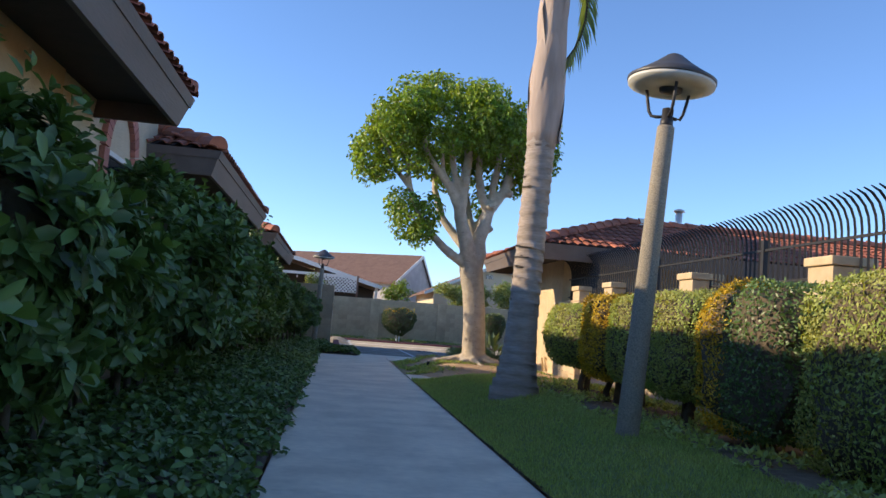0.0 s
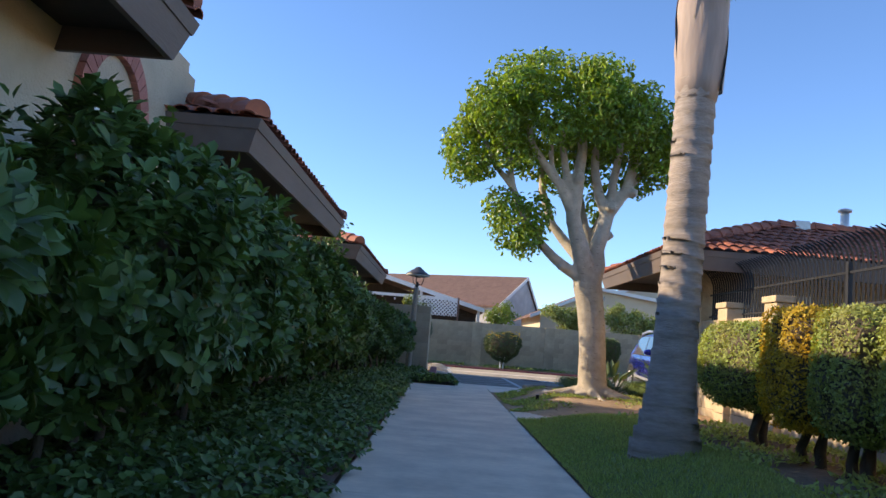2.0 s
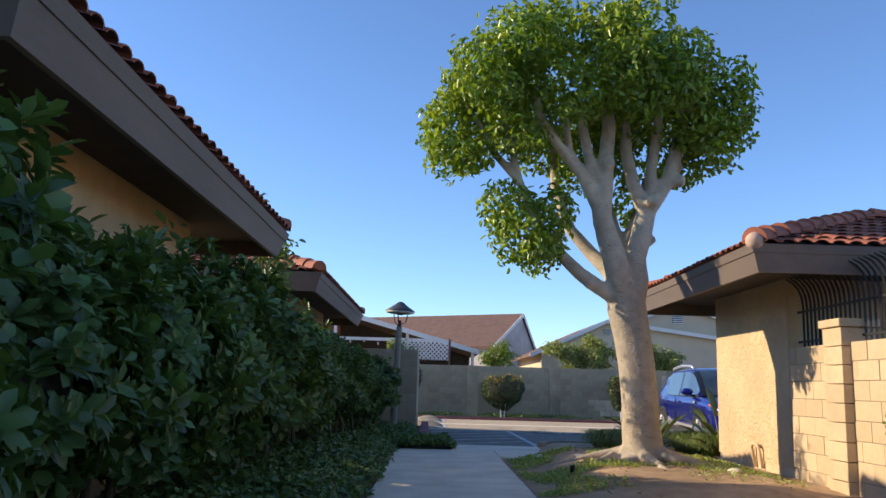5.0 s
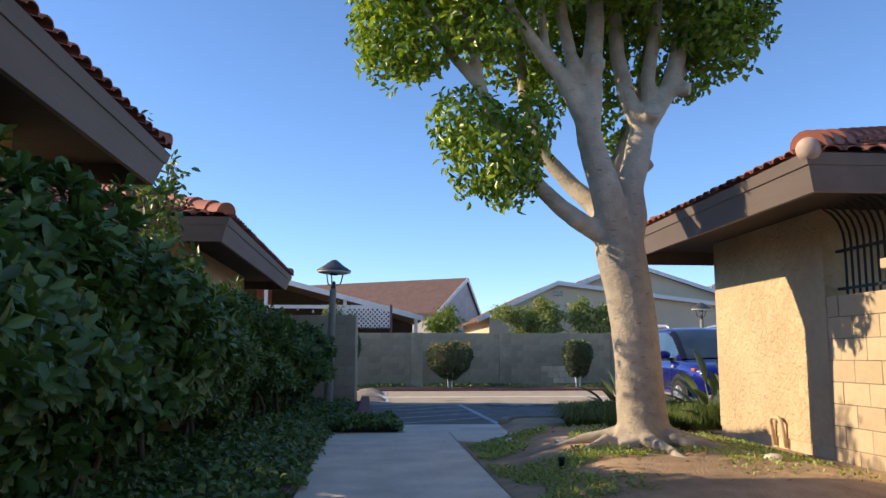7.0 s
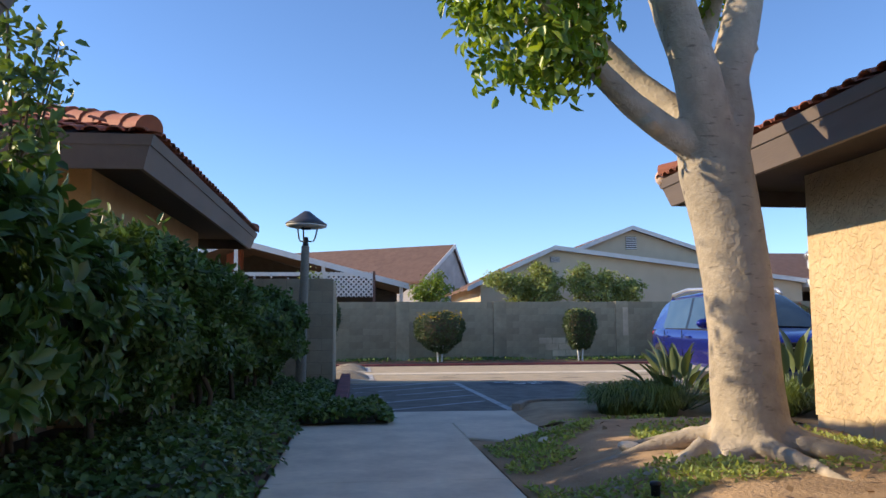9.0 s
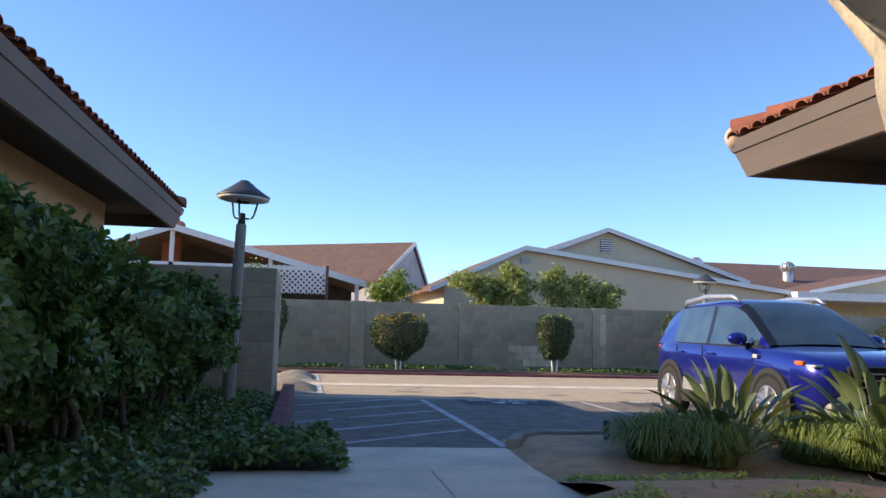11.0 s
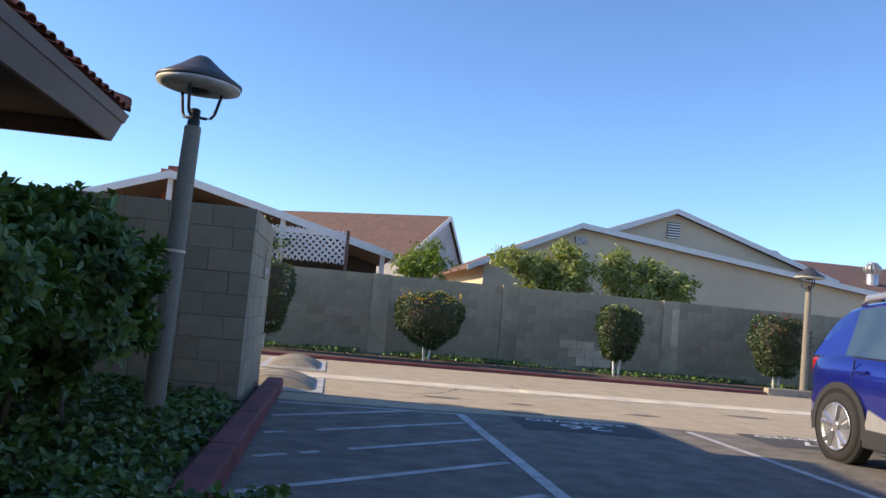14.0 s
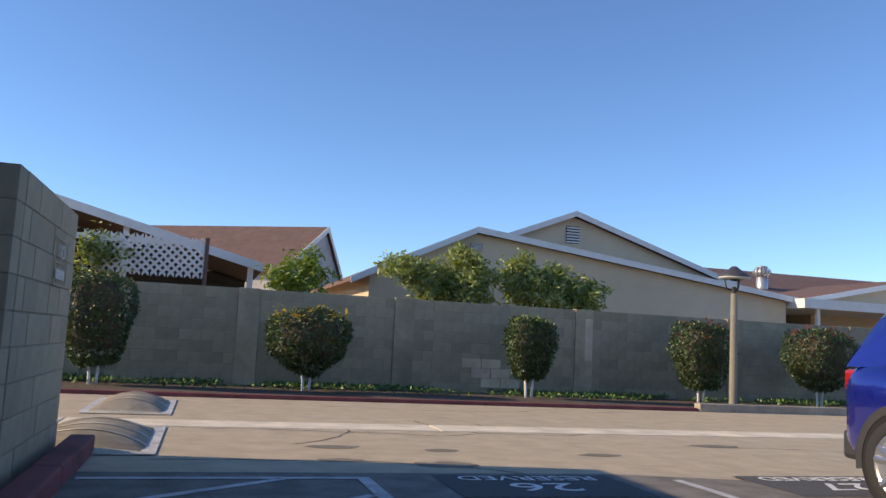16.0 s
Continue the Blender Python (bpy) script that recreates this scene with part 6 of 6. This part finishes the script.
for x, zb, zt, hw in stations:
    h = zt - zb
    sec = [(0.0, zb), (hw * 0.86, zb), (hw * 0.965, zb + 0.05), (hw, zb + 0.22 * h), (hw * 0.985, zb + 0.42 * h), (hw * 1.005, zb + 0.68 * h), (hw * 0.985, zb + 0.84 * h), (hw * 0.94, zb + 0.95 * h), (hw * 0.84, zt), (hw * 0.45, zt + 0.02), (0.0, zt + 0.025)]
    ring = [(x, y, z) for y, z in sec] + [(x, -y, z) for y, z in sec[-2:0:-1]]
    ns = len(ring)
    V += ring
for i in range(len(stations) - 1):
    for k in range(ns):
        a, b = i * ns + k, i * ns + (k + 1) % ns
        F.append((a, b, b + ns, a + ns))
F.append(tuple(range(ns))[::-1])
F.append(tuple(range((len(stations) - 1) * ns, len(stations) * ns)))
body = data_ob("body", V, F, CARPAINT, car, True)
sub = body.modifiers.new("round", "SUBSURF")
sub.levels = sub.render_levels = 1
# cabin: a lofted shell, split into painted panels and panes
cab = [(-1.93, 0.77, 1.00), (-1.84, 0.775, 1.17), (-1.72, 0.78, 1.38), (-1.60, 0.78, 1.475), (-1.40, 0.785, 1.52), (-1.14, 0.785, 1.545), (-0.44, 0.79, 1.565), (-0.34, 0.79, 1.565),
       (0.02, 0.79, 1.55), (0.16, 0.79, 1.515), (0.34, 0.785, 1.44), (0.56, 0.78, 1.31), (0.80, 0.77, 1.155), (1.02, 0.75, 1.0)]
BELT = 0.97
rings = []
for x, yb, zr in cab:
    hh = max(0.02, zr - BELT)
    f = min(1, hh / 0.5)
    yr = yb - 0.155 * f
    half = [(yb, BELT), (yb - 0.08 * f, BELT + 0.45 * hh), (yr + 0.012, zr - 0.10 * hh - 0.02), (yr - 0.03, zr - 0.035 * f), (yr - 0.10, zr - 0.008), (yr * 0.45, zr + 0.012), (0.0, zr + 0.018)]
    rings.append([(x, y, z) for y, z in half] + [(x, -y, z) for y, z in half[-2::-1]])
nr = len(rings[0])
V = [p for r in rings for p in r]
paint, panes = [], {"windscreen": [], "rear_window": [], "door_window": []}
for i in range(len(cab) - 1):
    xm = (cab[i][0] + cab[i + 1][0]) / 2
    for k in range(nr - 1):
        q = (i * nr + k, i * nr + k + 1, (i + 1) * nr + k + 1, (i + 1) * nr + k)
        side = k < 2 or k >= nr - 3
        top = 4 <= k < nr - 5 or k in (4, nr - 6)
        if side and (-1.36 < xm < -0.45 or -0.33 < xm < 0.78):
            panes["door_window"].append(q)
        elif top and xm > 0.10:
            panes["windscreen"].append(q)
        elif top and xm < -1.60:
            panes["rear_window"].append(q)
        elif not top and not side and xm > 0.10:
            panes.setdefault("windscreen_pillar", []).append(q)
        elif side and -0.45 < xm < -0.33:
            panes.setdefault("door_pillar", []).append(q)
        else:
            paint.append(q)


def trimmed(name, faces, mat):
    used = sorted({i for f in faces for i in f})
    at = {v: k for k, v in enumerate(used)}
    return data_ob(name, [V[i] for i in used], [tuple(at[i] for i in f) for f in faces], mat, car, True)


trimmed("cabin_shell", paint, CARPAINT)
for nm, fs in panes.items():
    if nm in ("door_window", "door_pillar", "windscreen_pillar"):
        for s in (1, -1):
            for lo, hi in ((-3, -0.4), (-0.4, 3)) if nm == "door_window" else ((-3, 3),):
                sel = [f for f in fs if V[f[0]][1] * s > 0 and lo < sum(V[i][0] for i in f) / 4 < hi]
                trimmed(nm, sel, CARGLASS if nm == "door_window" else BLACKGLOSS)
    else:
        trimmed(nm, fs, CARGLASS)


def strip(name, pts, mat, thick=0.014, parent=None):
    """A thin shaped panel on the car's side, from its outline, on both sides."""
    for s in (1, -1):
        n = len(pts)
        V = [(x, s * y, z) for x, y, z in pts] + [(x, s * (y + thick), z) for x, y, z in pts]
        F = [tuple(range(n)), tuple(range(2 * n - 1, n - 1, -1))] + [(i, (i + 1) % n, n + (i + 1) % n, n + i) for i in range(n)]
        o = data_ob(name, V, F, mat, parent or car)


strip("window_sill", [(0.98, 0.772, 0.955), (-1.25, 0.785, 0.965), (-1.25, 0.785, 0.99), (0.92, 0.772, 0.978)], DARK, 0.02)
for s in (1, -1):
    data_ob("roof_rail", *tube([(-1.45, s * 0.58, 1.49), (-1.36, s * 0.59, 1.565), (-0.7, s * 0.605, 1.62), (-0.05, s * 0.60, 1.60), (0.10, s * 0.59, 1.53)], [0.024, 0.032, 0.034, 0.032, 0.022], 8), SILVER, car, True)
    m = Matrix.Translation((0.60, s * 0.92, 1.06)) @ Matrix.Diagonal((0.085, 0.125, 0.078, 1))
    bm = bmesh.new()
    bmesh.ops.create_icosphere(bm, subdivisions=3, radius=1, matrix=m)
    for f in bm.faces:
        f.smooth = True
    for v in bm.verts:
        v.co.x = max(v.co.x, 0.555)
    part("mirror", bm, CARPAINT, car)
    part("mirror_foot", boxed(0.55, s * 0.77 if s > 0 else -0.86, 0.98, 0.65, 0.86 if s > 0 else -0.77, 1.01), DARK, car)
    for x0 in (-0.15, -1.02):
        part("door_handle", boxed(x0 - 0.1, s * 0.885 - 0.015, 0.845, x0 + 0.1, s * 0.885 + 0.02, 0.875, 0.01), CARPAINT, car)
    for xs_ in ((0.86, 0.84), (-0.36, -0.38), (-1.22, -1.12)):
        yy = 0.891 * s
        V = [(xs_[0], yy, 0.30), (xs_[0] + 0.008, yy, 0.30), (xs_[1] + 0.008, yy * 0.985, 0.96), (xs_[1], yy * 0.985, 0.96)]
        data_ob("door_seam", V + [(x, y - 0.01 * s, z) for x, y, z in V], BOXF, DARK, car)
    for wx in (-1.30, 1.22):
        yc = s * 0.885
        arch = []
        Fa = []
        for i in range(15):
            a = math.pi * (-0.06 + 1.12 * i / 14)
            for rr, d in ((0.352, 0.012), (0.412, 0.012), (0.412, -0.05), (0.352, -0.05)):
                arch.append((wx + rr * math.cos(a), yc + s * d, 0.33 + rr * math.sin(a)))
        for i in range(14):
            for k in range(4):
                a0, b0 = i * 4 + k, i * 4 + (k + 1) % 4
                Fa.append((a0, b0, b0 + 4, a0 + 4))
        data_ob("arch_trim", arch, Fa, GREYPLASTIC, car)
        m = Matrix.Translation((wx, s * 0.74, 0.33)) @ Euler((radians(-90 * s), 0, 0)).to_matrix().to_4x4()
        part("wheel_well", lathe(bmesh.new(), [(0.36, 0.0), (0.362, 0.152)], 28, m), DARK, car)
        w = thing("wheel", (wx, s * 0.80, 0.322), 0)
        w.parent = car
        m = Euler((radians(-90 * s), 0, 0)).to_matrix().to_4x4()
        part("tyre", lathe(bmesh.new(), [(0.22, -0.08), (0.31, -0.085), (0.322, -0.06), (0.322, 0.08), (0.312, 0.105), (0.24, 0.112), (0.222, 0.10)], 32, m), RUBBER, w)
        part("rim", lathe(bmesh.new(), [(0.20, 0.05), (0.222, 0.10), (0.232, 0.113), (0.22, 0.113), (0.205, 0.06), (0.03, 0.055)], 32, m), DARK, w)
        part("rim_lip", lathe(bmesh.new(), [(0.196, 0.10), (0.21, 0.117), (0.224, 0.117), (0.226, 0.105)], 32, m), ALLOY, w)
        for k in range(5):
            a = 2 * math.pi * k / 5 + 0.3
            for d in (-0.2, 0.2):
                p0 = m @ Vector((0.05 * math.cos(a), 0.05 * math.sin(a), 0.105))
                p1 = m @ Vector((0.215 * math.cos(a + d), 0.215 * math.sin(a + d), 0.108))
                data_ob("spoke", *tube([tuple(p0), tuple(p1)], [0.024, 0.026], 6), ALLOY, w)
        part("hub", lathe(bmesh.new(), [(0.06, 0.07), (0.06, 0.112), (0.04, 0.12)], 16, m), ALLOY, w)
    V = [(-0.92, 0.868, 0.33), (0.83, 0.868, 0.33), (0.83, 0.874, 0.40), (0.30, 0.876, 0.415), (-0.62, 0.878, 0.46), (-0.86, 0.878, 0.53)]
    V = [(x, s * (y + d), z) for d in (0.0, 0.026) for x, y, z in V]
    data_ob("door_cladding", V, [(0, 1, 2, 3, 4, 5), (11, 10, 9, 8, 7, 6)] + [(i, (i + 1) % 6, 6 + (i + 1) % 6, 6 + i) for i in range(6)], CLADDING, car, False, "silver-grey lower door panel")
    part("sill_cladding", boxed(-0.93, s * 0.87 - 0.03, 0.19, 0.85, s * 0.87 + 0.03, 0.36, 0.015), GREYPLASTIC, car)
    part("tail_light", boxed(-1.945, s * 0.66 - 0.12, 0.78, -1.82, s * 0.66 + 0.12, 0.95, 0.03), REDLENS, car)
    part("turn_light", boxed(1.60, s * 0.73 - 0.10, 0.79, 1.76, s * 0.73 + 0.105, 0.84, 0.015), AMBERLENS, car)
    part("lamp_strip", boxed(1.74, s * 0.66 - 0.14, 0.775, 1.93, s * 0.66 + 0.12, 0.805, 0.012), CLEARLENS, car)
    m = Matrix.Translation((1.855, s * 0.63, 0.63)) @ Euler((0, radians(-12), radians(s * -24))).to_matrix().to_4x4() @ Matrix.Diagonal((0.13, 0.115, 0.062, 1))
    bm = bmesh.new()
    bmesh.ops.create_icosphere(bm, subdivisions=3, radius=1, matrix=m)
    for f in bm.faces:
        f.smooth = True
    part("headlight", bm, CLEARLENS, car)
    part("side_repeater", boxed(0.88, s * 0.885 - 0.01, 0.84, 0.98, s * 0.885 + 0.012, 0.885, 0.006), CLEARLENS, car)
part("grille", boxed(1.93, -0.48, 0.52, 2.045, 0.48, 0.80, 0.03), DARK, car)
for k in range(3):
    part("grille_bar", boxed(2.03, -0.44, 0.58 + k * 0.07, 2.055, 0.44, 0.595 + k * 0.07), ALLOY, car)
part("front_bumper", boxed(1.80, -0.70, 0.24, 2.04, 0.70, 0.42, 0.04), CLADDING, car)
part("rear_bumper", boxed(-2.03, -0.72, 0.28, -1.85, 0.72, 0.50, 0.04), GREYPLASTIC, car)
part("wiper", boxed(0.86, -0.5, 1.005, 0.88, 0.3, 1.03), DARK, car)
